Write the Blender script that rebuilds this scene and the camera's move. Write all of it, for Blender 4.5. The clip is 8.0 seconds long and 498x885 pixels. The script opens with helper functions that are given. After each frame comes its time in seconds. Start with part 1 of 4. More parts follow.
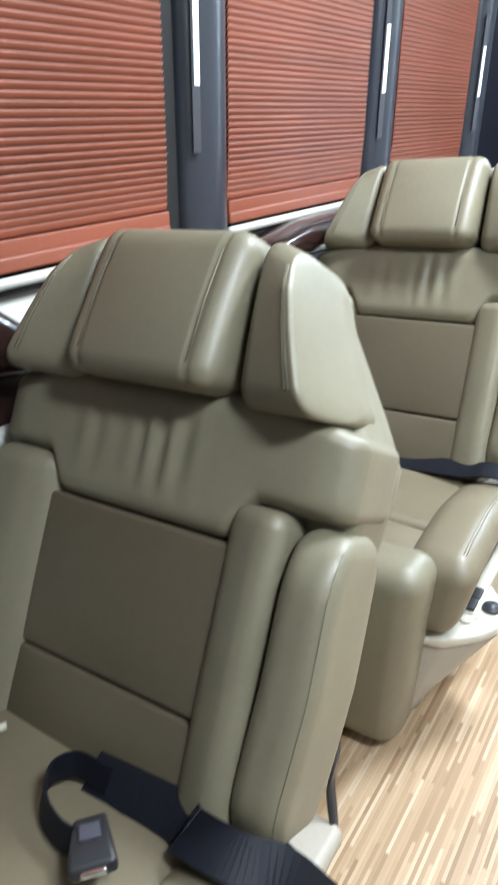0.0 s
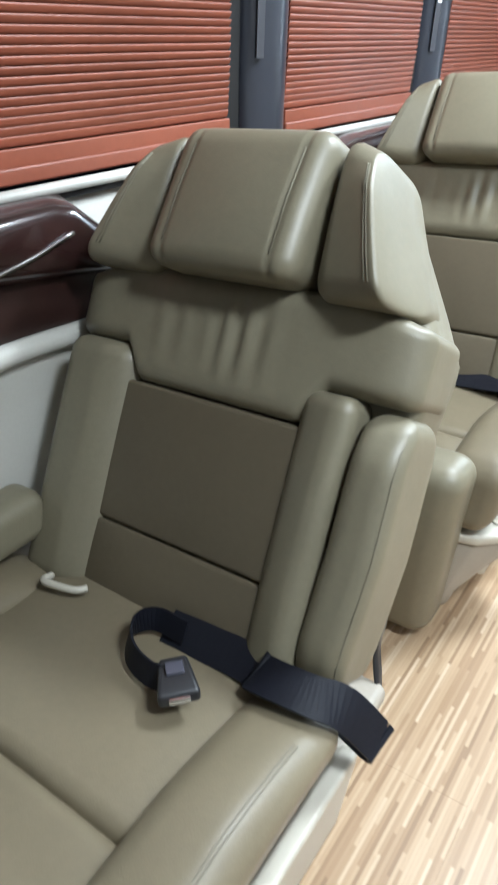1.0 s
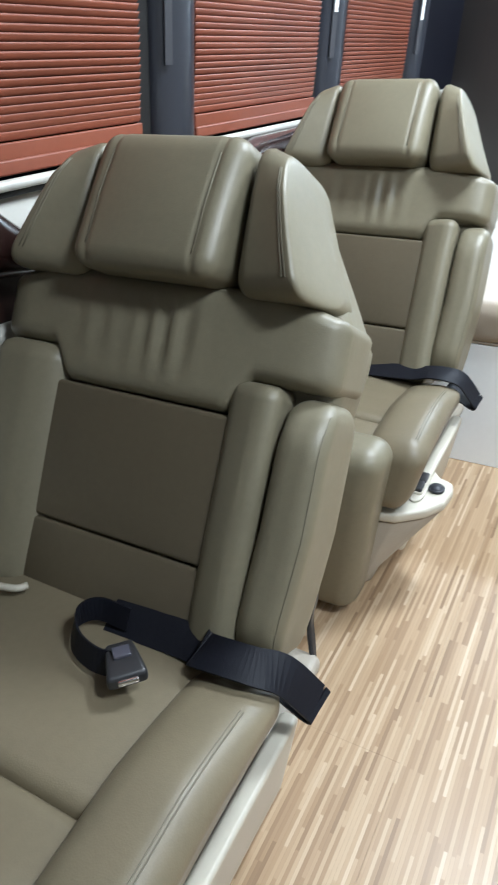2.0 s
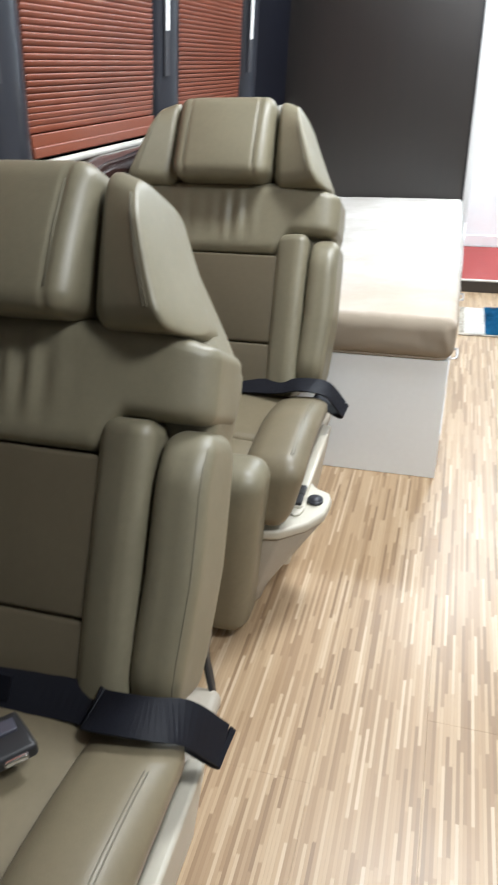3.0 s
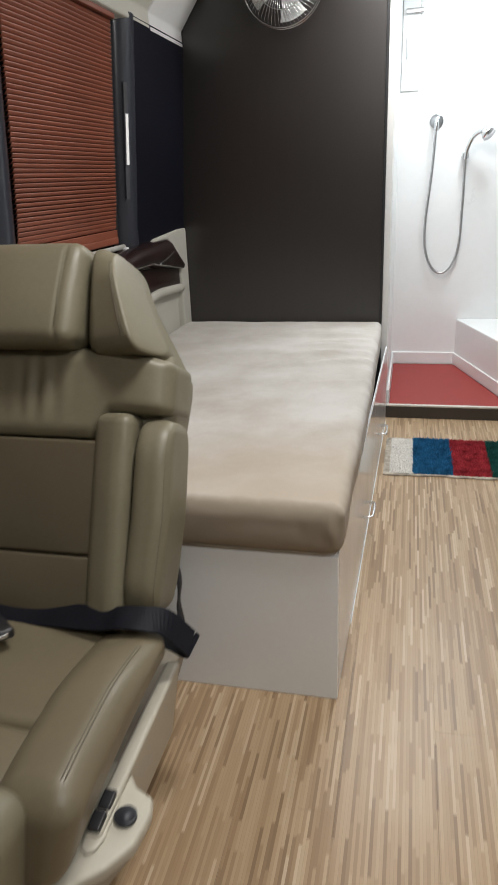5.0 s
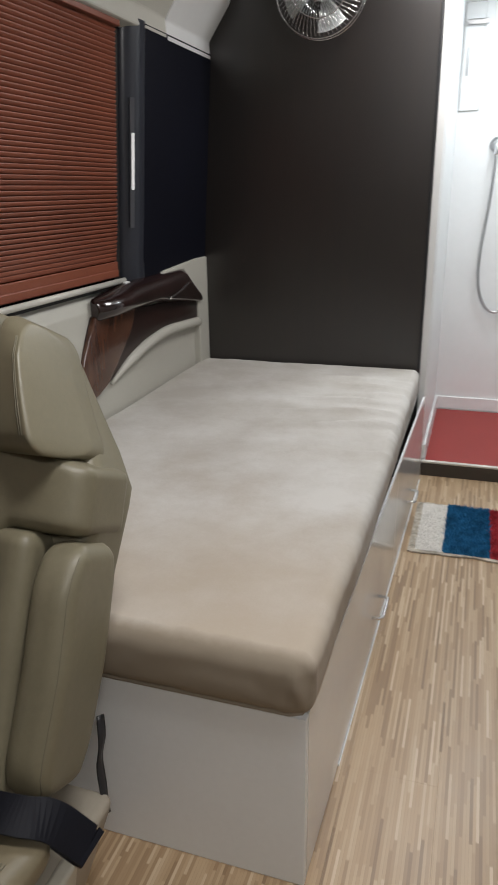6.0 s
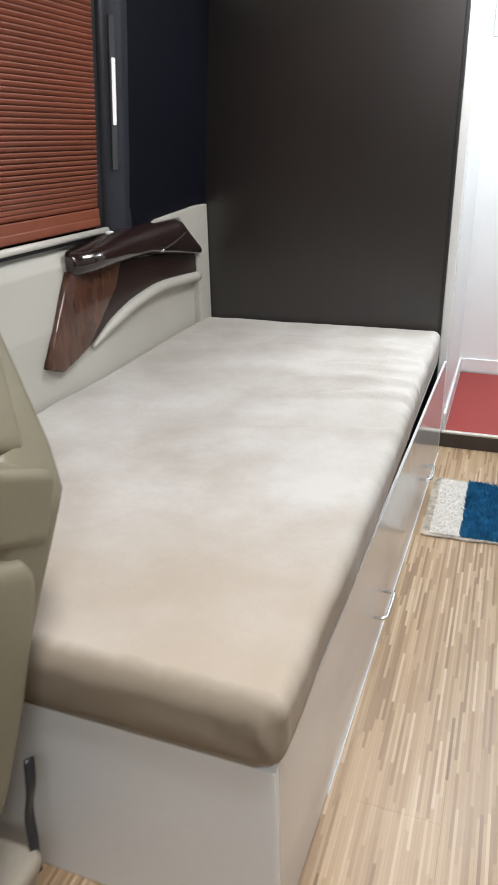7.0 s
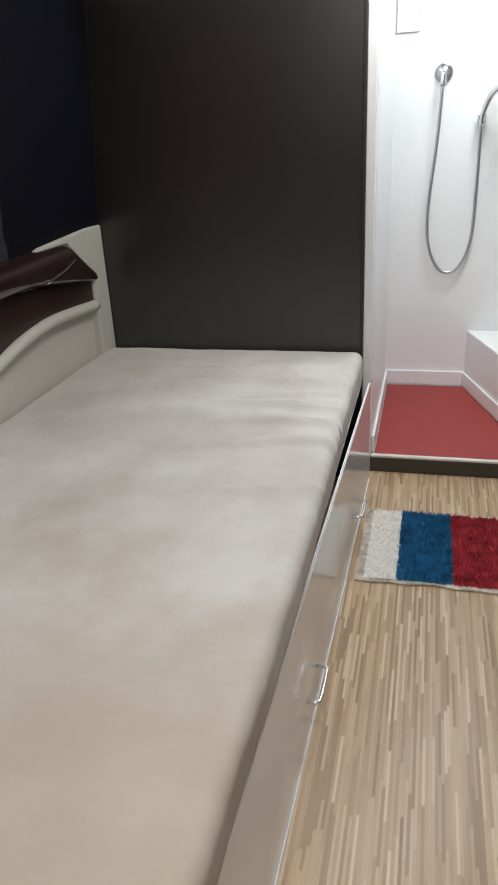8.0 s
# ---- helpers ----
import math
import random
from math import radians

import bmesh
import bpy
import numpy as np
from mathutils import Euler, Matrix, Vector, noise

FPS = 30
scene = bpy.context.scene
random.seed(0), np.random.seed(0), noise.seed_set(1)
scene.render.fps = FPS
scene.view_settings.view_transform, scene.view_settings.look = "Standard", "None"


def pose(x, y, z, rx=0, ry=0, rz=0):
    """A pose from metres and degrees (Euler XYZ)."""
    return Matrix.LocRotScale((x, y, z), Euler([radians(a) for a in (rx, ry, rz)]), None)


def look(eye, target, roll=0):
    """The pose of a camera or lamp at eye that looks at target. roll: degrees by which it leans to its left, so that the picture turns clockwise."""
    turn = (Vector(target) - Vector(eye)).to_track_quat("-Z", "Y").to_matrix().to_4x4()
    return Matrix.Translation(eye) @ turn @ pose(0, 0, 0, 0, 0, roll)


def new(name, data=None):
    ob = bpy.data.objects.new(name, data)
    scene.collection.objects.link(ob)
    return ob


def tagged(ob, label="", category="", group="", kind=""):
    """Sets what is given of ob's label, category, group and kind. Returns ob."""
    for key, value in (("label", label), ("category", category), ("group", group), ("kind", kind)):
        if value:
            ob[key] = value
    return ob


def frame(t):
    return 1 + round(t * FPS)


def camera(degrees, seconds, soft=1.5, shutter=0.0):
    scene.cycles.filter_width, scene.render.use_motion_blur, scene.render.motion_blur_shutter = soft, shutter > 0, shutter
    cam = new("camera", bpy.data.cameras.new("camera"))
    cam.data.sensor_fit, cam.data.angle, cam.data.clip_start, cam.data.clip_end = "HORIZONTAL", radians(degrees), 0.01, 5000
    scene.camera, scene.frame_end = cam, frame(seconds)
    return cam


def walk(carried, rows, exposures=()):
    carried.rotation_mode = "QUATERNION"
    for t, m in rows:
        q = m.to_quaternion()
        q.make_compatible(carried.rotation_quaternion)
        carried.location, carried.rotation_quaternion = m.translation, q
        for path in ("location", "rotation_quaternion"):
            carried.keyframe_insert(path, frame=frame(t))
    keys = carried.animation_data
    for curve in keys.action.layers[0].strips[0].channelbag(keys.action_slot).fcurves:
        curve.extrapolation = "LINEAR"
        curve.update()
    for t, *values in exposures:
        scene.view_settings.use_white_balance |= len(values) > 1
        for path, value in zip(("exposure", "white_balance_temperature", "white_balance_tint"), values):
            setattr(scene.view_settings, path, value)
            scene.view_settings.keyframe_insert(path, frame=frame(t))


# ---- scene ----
cam = camera(39.6, 8.0, 1.5, 0.5)
PATH = [
    (0, (-0.009, -1.749, 1.117), (-1.053, -0.242, 0.318), -3.7),
    (0.5, (-0.047, -1.815, 1.101), (-1.067, -0.366, 0.173), -2.7),
    (1, (-0.023, -1.872, 1.1), (-1.055, -0.459, 0.13), -2.4),
    (1.2, (0.0, -1.883, 1.111), (-0.999, -0.491, 0.079), -3.0),
    (2.3, (-0.014, -1.931, 1.113), (-0.765, -0.349, 0.146), -1.5),
    (2.5, (-0.023, -1.918, 1.114), (-0.703, -0.313, 0.133), -1.5),
    (3, (-0.032, -1.887, 1.117), (-0.528, -0.2, 0.165), -1.4),
    (3.5, (-0.003, -1.816, 1.13), (-0.393, -0.074, 0.228), -2.7),
    (4, (0.071, -1.646, 1.147), (-0.379, 0.124, 0.333), -3.8),
    (4.5, (0.119, -1.513, 1.16), (-0.338, 0.284, 0.41), -3.1),
    (4.7, (0.124, -1.443, 1.156), (-0.309, 0.369, 0.427), -2.6),
    (5.8, (0.152, -0.957, 1.19), (-0.335, 0.854, 0.493), -1.7),
    (6, (0.206, -0.902, 1.212), (-0.383, 0.883, 0.528), -1.0),
    (6.5, (0.239, -0.799, 1.195), (-0.448, 0.931, 0.464), -2.7),
    (7, (0.216, -0.645, 1.172), (-0.429, 1.071, 0.371), -1.4),
    (7.5, (0.187, -0.524, 1.19), (-0.322, 1.234, 0.385), -2.5),
    (8, (0.215, -0.371, 1.214), (-0.262, 1.393, 0.401), -3.2),
]
EXPOSURES = [(0.0, 1.74, 5450, 3), (1.0, 1.63, 5450, 3), (2.5, 1.15, 5500, 4), (3.0, 1.10, 5900, 6), (3.5, 0.12, 6450, 9), (4.0, 0.10, 6450, 9), (4.5, 0.10, 6450, 9), (6.0, -0.25, 6400, 10), (6.5, 0.30, 6250, 10), (7.0, 0.35, 6250, 10), (7.5, -0.20, 6400, 10), (8.0, -0.20, 6400, 10)]
walk(cam, [(t, look(eye, target, roll)) for t, eye, target, roll in PATH], EXPOSURES)

# ---- world and lamps ----
world = bpy.data.worlds.new("night")
world.use_nodes = True
world.node_tree.nodes["Background"].inputs[0].default_value = (0.05, 0.06, 0.08, 1)
world.node_tree.nodes["Background"].inputs[1].default_value = 0.3
scene.world = world


def lamp(name, at, size, watts, colour):
    data = bpy.data.lights.new(name, "AREA")
    data.shape, data.size, data.size_y = "RECTANGLE", size[0], size[1]
    data.energy, data.color = watts, colour
    ob = new(name, data)
    ob.matrix_world = pose(*at)
    return ob


CEIL = 2.12
# Unseen ceiling lamps; the third is added to brighten the near seat.
CABIN_LAMPS = [(0.15, 1.70, 15), (0.16, -0.20, 18), (0.72, -1.50, 13.5)]
for lx, ly, watts in CABIN_LAMPS:
    lamp("cabin_lamp", (lx, ly, CEIL - 0.03), (0.5, 0.22), watts, (1.0, 0.97, 0.94))
lamp("shower_lamp", (0.50, 2.45, CEIL - 0.03), (0.25, 0.25), 13, (0.86, 0.95, 1.0))


# ---- materials ----
class Mat:
    """A small wrapper round a node material."""

    def __init__(self, name, base, rough=0.5, metal=0.0, coat=0.0, spec=0.5):
        self.m = bpy.data.materials.new(name)
        self.m.use_nodes = True
        self.nt = self.m.node_tree
        self.b = self.nt.nodes["Principled BSDF"]
        self.b.inputs["Base Color"].default_value = (*base, 1)
        self.b.inputs["Roughness"].default_value = rough
        self.b.inputs["Metallic"].default_value = metal
        self.b.inputs["Coat Weight"].default_value = coat
        self.b.inputs["Coat Roughness"].default_value = 0.08
        self.b.inputs["Specular IOR Level"].default_value = spec
        self.base = base

    def node(self, kind, **inputs):
        n = self.nt.nodes.new(kind)
        for k, v in inputs.items():
            n.inputs[k.replace("_", " ")].default_value = v
        return n

    def link(self, a, b):
        self.nt.links.new(a, b)

    def coords(self):
        return self.node("ShaderNodeTexCoord").outputs["Object"]

    def noise(self, scale, detail=3.0, stretch=None, rough=0.55):
        n = self.node("ShaderNodeTexNoise", Scale=scale, Detail=detail, Roughness=rough)
        if stretch:
            mp = self.node("ShaderNodeMapping")
            mp.inputs["Scale"].default_value = stretch
            self.link(self.coords(), mp.inputs["Vector"])
            self.link(mp.outputs[0], n.inputs["Vector"])
        else:
            self.link(self.coords(), n.inputs["Vector"])
        return n.outputs["Fac"]

    def math(self, op, a, b=0.0):
        n = self.nt.nodes.new("ShaderNodeMath")
        n.operation = op
        for i, v in enumerate((a, b)):
            if isinstance(v, (int, float)):
                n.inputs[i].default_value = v
            else:
                self.link(v, n.inputs[i])
        return n.outputs[0]

    def ramp(self, fac, stops):
        r = self.nt.nodes.new("ShaderNodeValToRGB")
        e = r.color_ramp.elements
        while len(e) < len(stops):
            e.new(0.5)
        for el, (p, c) in zip(e, stops):
            el.position, el.color = p, (*c, 1)
        self.link(fac, r.inputs[0])
        return r.outputs[0]

    def mix(self, fac, a, b):
        n = self.nt.nodes.new("ShaderNodeMix")
        n.data_type = "RGBA"
        for i, v in ((0, fac), (6, a), (7, b)):
            if isinstance(v, (int, float)):
                n.inputs[i].default_value = v
            elif isinstance(v, tuple):
                n.inputs[i].default_value = (*v, 1)
            else:
                self.link(v, n.inputs[i])
        return n.outputs[2]

    def vary(self, amount=0.12, large=3.0, small=60.0):
        """Two scales of tone, from blotches and from grain."""
        k = self.math("ADD", self.math("MULTIPLY", self.noise(large, 2), 0.65), self.math("MULTIPLY", self.noise(small, 3), 0.35))
        lo = tuple(c * (1 - amount) for c in self.base)
        hi = tuple(min(1, c * (1 + amount)) for c in self.base)
        self.link(self.ramp(k, [(0.3, lo), (0.7, hi)]), self.b.inputs["Base Color"])
        return self

    def bump(self, height, strength=0.2, distance=0.002):
        n = self.node("ShaderNodeBump", Strength=strength, Distance=distance)
        self.link(height, n.inputs["Height"])
        self.link(n.outputs[0], self.b.inputs["Normal"])
        return self

    def rough(self, lo, hi, scale=8.0):
        r = self.node("ShaderNodeMapRange")
        r.inputs["To Min"].default_value, r.inputs["To Max"].default_value = lo, hi
        self.link(self.noise(scale, 4), r.inputs["Value"])
        self.link(r.outputs[0], self.b.inputs["Roughness"])
        return self


def leather(name, base, rough):
    m = Mat(name, base, rough, spec=0.5)
    m.vary(0.10, 5.0, 90.0).rough(rough - 0.06, rough + 0.1, 14)
    v = m.node("ShaderNodeTexVoronoi", Scale=420.0)
    m.link(m.coords(), v.inputs["Vector"])
    h = m.math("ADD", m.math("MULTIPLY", v.outputs["Distance"], 0.5), m.math("MULTIPLY", m.noise(28, 3), 1.6))
    m.bump(h, 0.10, 0.002)
    return m.m


def perforated(name, base, rough):
    m = Mat(name, base, rough, spec=0.4)
    m.vary(0.10, 5.0, 80.0)
    v = m.node("ShaderNodeTexVoronoi", Scale=230.0, Randomness=0.15)
    m.link(m.coords(), v.inputs["Vector"])
    h = m.math("ADD", m.math("MULTIPLY", m.math("LESS_THAN", v.outputs["Distance"], 0.28), -0.6), m.noise(24, 3))
    m.bump(h, 0.25, 0.002)
    return m.m


LEATHER = leather("leather_olive", (0.182, 0.163, 0.109), 0.42)
INSERT = perforated("leather_insert", (0.096, 0.079, 0.050), 0.46)
# Same leather, browner: the warm light low on the seat is in the colour.
SEATING = leather("leather_warm_light", (0.168, 0.141, 0.090), 0.40)
THREAD = Mat("stitching", (0.165, 0.150, 0.105), 0.8).m
PLASTIC = Mat("beige_plastic", (0.50, 0.47, 0.39), 0.42).vary(0.06, 4, 120).m
# The beige plastic again, darkened for the shade below the switch panel.
SHADEDPLASTIC = Mat("shaded_beige_plastic", (0.33, 0.295, 0.24), 0.5).vary(0.08, 4, 120).m
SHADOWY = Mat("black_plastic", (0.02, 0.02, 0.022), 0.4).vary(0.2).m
CHROME = Mat("chrome", (0.75, 0.75, 0.76), 0.14, 1.0).rough(0.08, 0.22, 20).m
POLISHED = Mat("polished_wire", (0.90, 0.90, 0.90), 0.24, 1.0).rough(0.18, 0.30, 20).m
STEEL = Mat("brushed_metal", (0.54, 0.54, 0.55), 0.32, 1.0).m
ALU = Mat("pale_rail", (0.60, 0.59, 0.54), 0.45, 0.1).vary(0.08, 6, 100).m
WHITE = Mat("white_panel", (0.80, 0.81, 0.81), 0.30).vary(0.025, 2, 30).rough(0.24, 0.36, 6).m


def lining():
    m = Mat("wall_lining", (0.50, 0.49, 0.44), 0.55)
    m.vary(0.06, 3, 200)
    m.bump(m.noise(260, 2), 0.15, 0.001)
    return m.m


LINING = lining()
# Tones of the unseen walls: PALE bounces fill light, PLAIN is darkened to limit it.
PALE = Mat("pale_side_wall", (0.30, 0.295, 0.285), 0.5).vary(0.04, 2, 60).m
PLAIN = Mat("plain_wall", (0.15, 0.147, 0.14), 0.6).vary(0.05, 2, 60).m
CEILING = Mat("ceiling_cloth", (0.30, 0.294, 0.283), 0.8).vary(0.04, 2, 80).m


def laminate():
    m = Mat("dark_laminate", (0.010, 0.0065, 0.006), 0.35, spec=1.0)
    k = m.noise(3.0, 5, (9.0, 9.0, 0.7))
    m.link(m.ramp(k, [(0.3, (0.0080, 0.0055, 0.0052)), (0.7, (0.0120, 0.0080, 0.0064))]), m.b.inputs["Base Color"])
    m.rough(0.33, 0.39, 5)
    m.bump(m.noise(6.0, 6, (40.0, 40.0, 1.5)), 0.03, 0.001)
    return m.m


LAMINATE = laminate()
NAVY = Mat("navy_lining", (0.003, 0.0036, 0.009), 0.55, spec=0.2).vary(0.15, 3, 60).m
PILLAR = Mat("pillar_grey", (0.030, 0.033, 0.044), 0.28, coat=0.2).vary(0.1, 3, 80).m
CHANNEL = Mat("channel_grey", (0.075, 0.078, 0.090), 0.35).m
RUBBER = Mat("black_rubber", (0.012, 0.012, 0.012), 0.6).m
GLASS = Mat("window_glass", (0.02, 0.022, 0.025), 0.05)
GLASS.b.inputs["Transmission Weight"].default_value = 0.9
GLASS = GLASS.m


def slat_mat():
    m = Mat("blind_slat", (0.235, 0.068, 0.036), 0.45)
    m.vary(0.12, 3, 80)
    info = m.node("ShaderNodeObjectInfo")
    hsv = m.node("ShaderNodeHueSaturation")
    m.link(m.math("ADD", m.math("MULTIPLY", info.outputs["Random"], 0.16), 0.92), hsv.inputs["Value"])
    src = m.b.inputs["Base Color"].links[0].from_socket
    m.link(src, hsv.inputs["Color"])
    m.link(hsv.outputs[0], m.b.inputs["Base Color"])
    return m.m


SLAT = slat_mat()


def burl():
    m = Mat("burl_veneer", (0.06, 0.02, 0.01), 0.25, coat=0.3)
    k = m.noise(7.0, 6, (1.0, 6.0, 1.2))
    m.link(m.ramp(k, [(0.32, (0.050, 0.019, 0.011)), (0.5, (0.082, 0.033, 0.018)), (0.7, (0.115, 0.050, 0.027))]), m.b.inputs["Base Color"])
    return m.m


BURL = burl()
RECESS = Mat("dark_brown_recess", (0.020, 0.008, 0.006), 0.38).vary(0.25, 8, 40).m
GLOSSBROWN = Mat("gloss_brown", (0.022, 0.010, 0.009), 0.16, coat=0.5).vary(0.3, 8, 40).m


def sheet(name, base):
    m = Mat(name, base, 0.85, spec=0.25)
    lo = (base[0] * 0.80, base[1] * 0.775, base[2] * 0.74)
    tan = (base[0] * 0.77, base[1] * 0.66, base[2] * 0.54)
    k = m.math("ADD", m.math("MULTIPLY", m.noise(2.6, 6, None, 0.65), 0.85), m.math("MULTIPLY", m.noise(240, 2), 0.15))
    tone = m.ramp(k, [(0.38, lo), (0.62, tuple(min(1, c * 1.05) for c in base))])
    # browner towards the seat end, most of all in a band at the front edge
    geo, sep = m.node("ShaderNodeNewGeometry"), m.node("ShaderNodeSeparateXYZ")
    m.link(geo.outputs["Position"], sep.inputs[0])

    def browning(blotch, amount, lo_y, hi_y, most):
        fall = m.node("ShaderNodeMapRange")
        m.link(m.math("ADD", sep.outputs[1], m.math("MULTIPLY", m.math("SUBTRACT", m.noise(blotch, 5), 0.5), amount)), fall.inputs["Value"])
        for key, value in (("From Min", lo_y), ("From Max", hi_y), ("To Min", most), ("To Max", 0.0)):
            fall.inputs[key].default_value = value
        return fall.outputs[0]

    tone = m.mix(browning(2.6, 1.3, -0.10, 0.72, 0.80), tone, tan)
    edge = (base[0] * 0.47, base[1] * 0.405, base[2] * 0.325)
    m.link(m.mix(browning(14.0, 0.04, 0.0, 0.026, 0.94), tone, edge), m.b.inputs["Base Color"])
    w = m.noise(900, 1)
    m.bump(m.math("ADD", m.math("MULTIPLY", w, 0.15), m.noise(7, 4)), 0.22, 0.006)
    return m.m


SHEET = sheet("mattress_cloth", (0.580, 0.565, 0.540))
GLOSSWHITE = Mat("gloss_white_laminate", (0.66, 0.66, 0.66), 0.16, coat=0.15).vary(0.02, 2, 40).rough(0.11, 0.19, 5).m
MATTWHITE = Mat("white_laminate", (0.83, 0.86, 0.88), 0.34).vary(0.03, 3, 60).m


def strips():
    """Laminate with narrow staves, each of its own tone, running along y."""
    m = Mat("stave_laminate", (0.4, 0.28, 0.17), 0.3, spec=0.5)
    sep = m.node("ShaderNodeSeparateXYZ")
    geo = m.node("ShaderNodeNewGeometry")
    m.link(geo.outputs["Position"], sep.inputs[0])
    row = m.math("FLOOR", m.math("DIVIDE", sep.outputs[0], 0.0064))
    wn = m.node("ShaderNodeTexWhiteNoise")
    wn.noise_dimensions = "1D"
    m.link(row, wn.inputs["W"])
    along = m.math("ADD", m.math("DIVIDE", sep.outputs[1], 0.17), m.math("MULTIPLY", wn.outputs["Value"], 37.0))
    cell = m.math("FLOOR", along)
    comb = m.node("ShaderNodeCombineXYZ")
    m.link(row, comb.inputs[0])
    m.link(cell, comb.inputs[1])
    wn2 = m.node("ShaderNodeTexWhiteNoise")
    m.link(comb.outputs[0], wn2.inputs["Vector"])
    tone = m.ramp(wn2.outputs["Value"], [(0.0, (0.19, 0.112, 0.054)), (0.16, (0.30, 0.190, 0.100)), (0.5, (0.42, 0.290, 0.168)), (0.86, (0.48, 0.350, 0.215)), (1.0, (0.61, 0.48, 0.335))])
    edge = m.math("LESS_THAN", m.math("FRACT", m.math("DIVIDE", sep.outputs[0], 0.0064)), 0.09)
    tone = m.mix(m.math("MULTIPLY", edge, 0.45), tone, (0.20, 0.125, 0.07))
    fade = m.noise(5.0, 3, (3.0, 0.5, 1.0))
    tone = m.mix(m.math("MULTIPLY", fade, 0.21), tone, (0.52, 0.41, 0.29))
    grain = m.noise(40.0, 5, (14.0, 0.7, 1.0))
    tone = m.mix(m.math("MULTIPLY", grain, 0.35), tone, (0.29, 0.20, 0.12))
    m.link(tone, m.b.inputs["Base Color"])
    m.rough(0.31, 0.45, 9)
    m.bump(grain, 0.06, 0.001)
    return m.m


FLOORING = strips()
SUBFLOOR = Mat("dark_joint", (0.20, 0.15, 0.10), 0.7).m
WEBBING = Mat("navy_webbing", (0.0035, 0.0042, 0.0085), 0.6, spec=0.25)
WEBBING.vary(0.2, 8, 200)
WEBBING.bump(WEBBING.noise(500, 1, (1, 6, 1)), 0.3, 0.001)
WEBBING = WEBBING.m


def matred():
    m = Mat("red_rubber_mat", (0.29, 0.035, 0.03), 0.6)
    m.vary(0.08, 4, 120)
    m.bump(m.noise(200, 2), 0.2, 0.002)
    return m.m


REDMAT = matred()


def pile(name, base, spread=0.55):
    m = Mat(name, base, 0.95, spec=0.1)
    m.vary(spread, 25, 140)
    return m.m


PILE_WHITE, PILE_BLUE = pile("pile_white", (0.72, 0.70, 0.66), 0.10), pile("pile_blue", (0.03, 0.16, 0.32))
PILE_RED, PILE_GREEN = pile("pile_red", (0.42, 0.05, 0.065)), pile("pile_green", (0.02, 0.10, 0.085))
RUGBACK = pile("rug_binding", (0.42, 0.38, 0.32))
# Weakly glowing white for the narrow strip on each pillar.
GLOW = Mat("bright_strip", (0.9, 0.9, 0.9), 0.3)
GLOW.b.inputs["Emission Color"].default_value = (1, 1, 1, 1)
GLOW.b.inputs["Emission Strength"].default_value = 0.26
GLOW = GLOW.m
PANEL_GLOW = Mat("lamp_diffuser", (0.9, 0.9, 0.9), 0.5)
PANEL_GLOW.b.inputs["Emission Color"].default_value = (1, 0.96, 0.9, 1)
PANEL_GLOW.b.inputs["Emission Strength"].default_value = 6.0
PANEL_GLOW = PANEL_GLOW.m


# ---- mesh helpers ----
def part(name, bm, material, parent=None, label="", smooth=True, at=None):
    """Links a bmesh as one mesh object, under a thing or by itself."""
    me = bpy.data.meshes.new(name)
    bmesh.ops.recalc_face_normals(bm, faces=bm.faces)
    bm.to_mesh(me)
    bm.free()
    me.materials.append(material)
    if smooth:
        me.shade_smooth()
    ob = new(name, me)
    if at is not None:
        ob.matrix_world = at
    if parent is not None:
        ob.parent = parent
    if label:
        tagged(ob, label)
    return ob


def sharp(ob, degrees=35):
    """Keeps edges over that angle crisp."""
    bm = bmesh.new()
    bm.from_mesh(ob.data)
    for e in bm.edges:
        e.smooth = not (len(e.link_faces) == 2 and e.calc_face_angle(0) > radians(degrees))
    bm.to_mesh(ob.data)
    bm.free()
    return ob


def empty(name, at, label, category, group="", kind=""):
    ob = new(name)
    ob.empty_display_size = 0.1
    ob.location = at
    bpy.context.view_layer.update()
    return tagged(ob, label, category, group, kind)


def box(x0, x1, y0, y1, z0, z1, bevel=0.0, seg=2):
    bm = bmesh.new()
    bmesh.ops.create_cube(bm, size=1)
    for v in bm.verts:
        v.co = Vector((x0 + (v.co.x + 0.5) * (x1 - x0), y0 + (v.co.y + 0.5) * (y1 - y0), z0 + (v.co.z + 0.5) * (z1 - z0)))
    if bevel:
        bmesh.ops.bevel(bm, geom=bm.edges[:], offset=bevel, segments=seg, affect="EDGES", profile=0.5)
    return bm


def ticks(half, r, n):
    """Sample places along a side: close together in the rounded ends."""
    ends = [half - r * (1 - math.cos(a)) for a in (0.0, 0.35, 0.7, 1.05, 1.35)]
    inner = half - r
    mid = [inner * (2 * i / n - 1) for i in range(n + 1)]
    return sorted([-e for e in ends] + mid + ends)


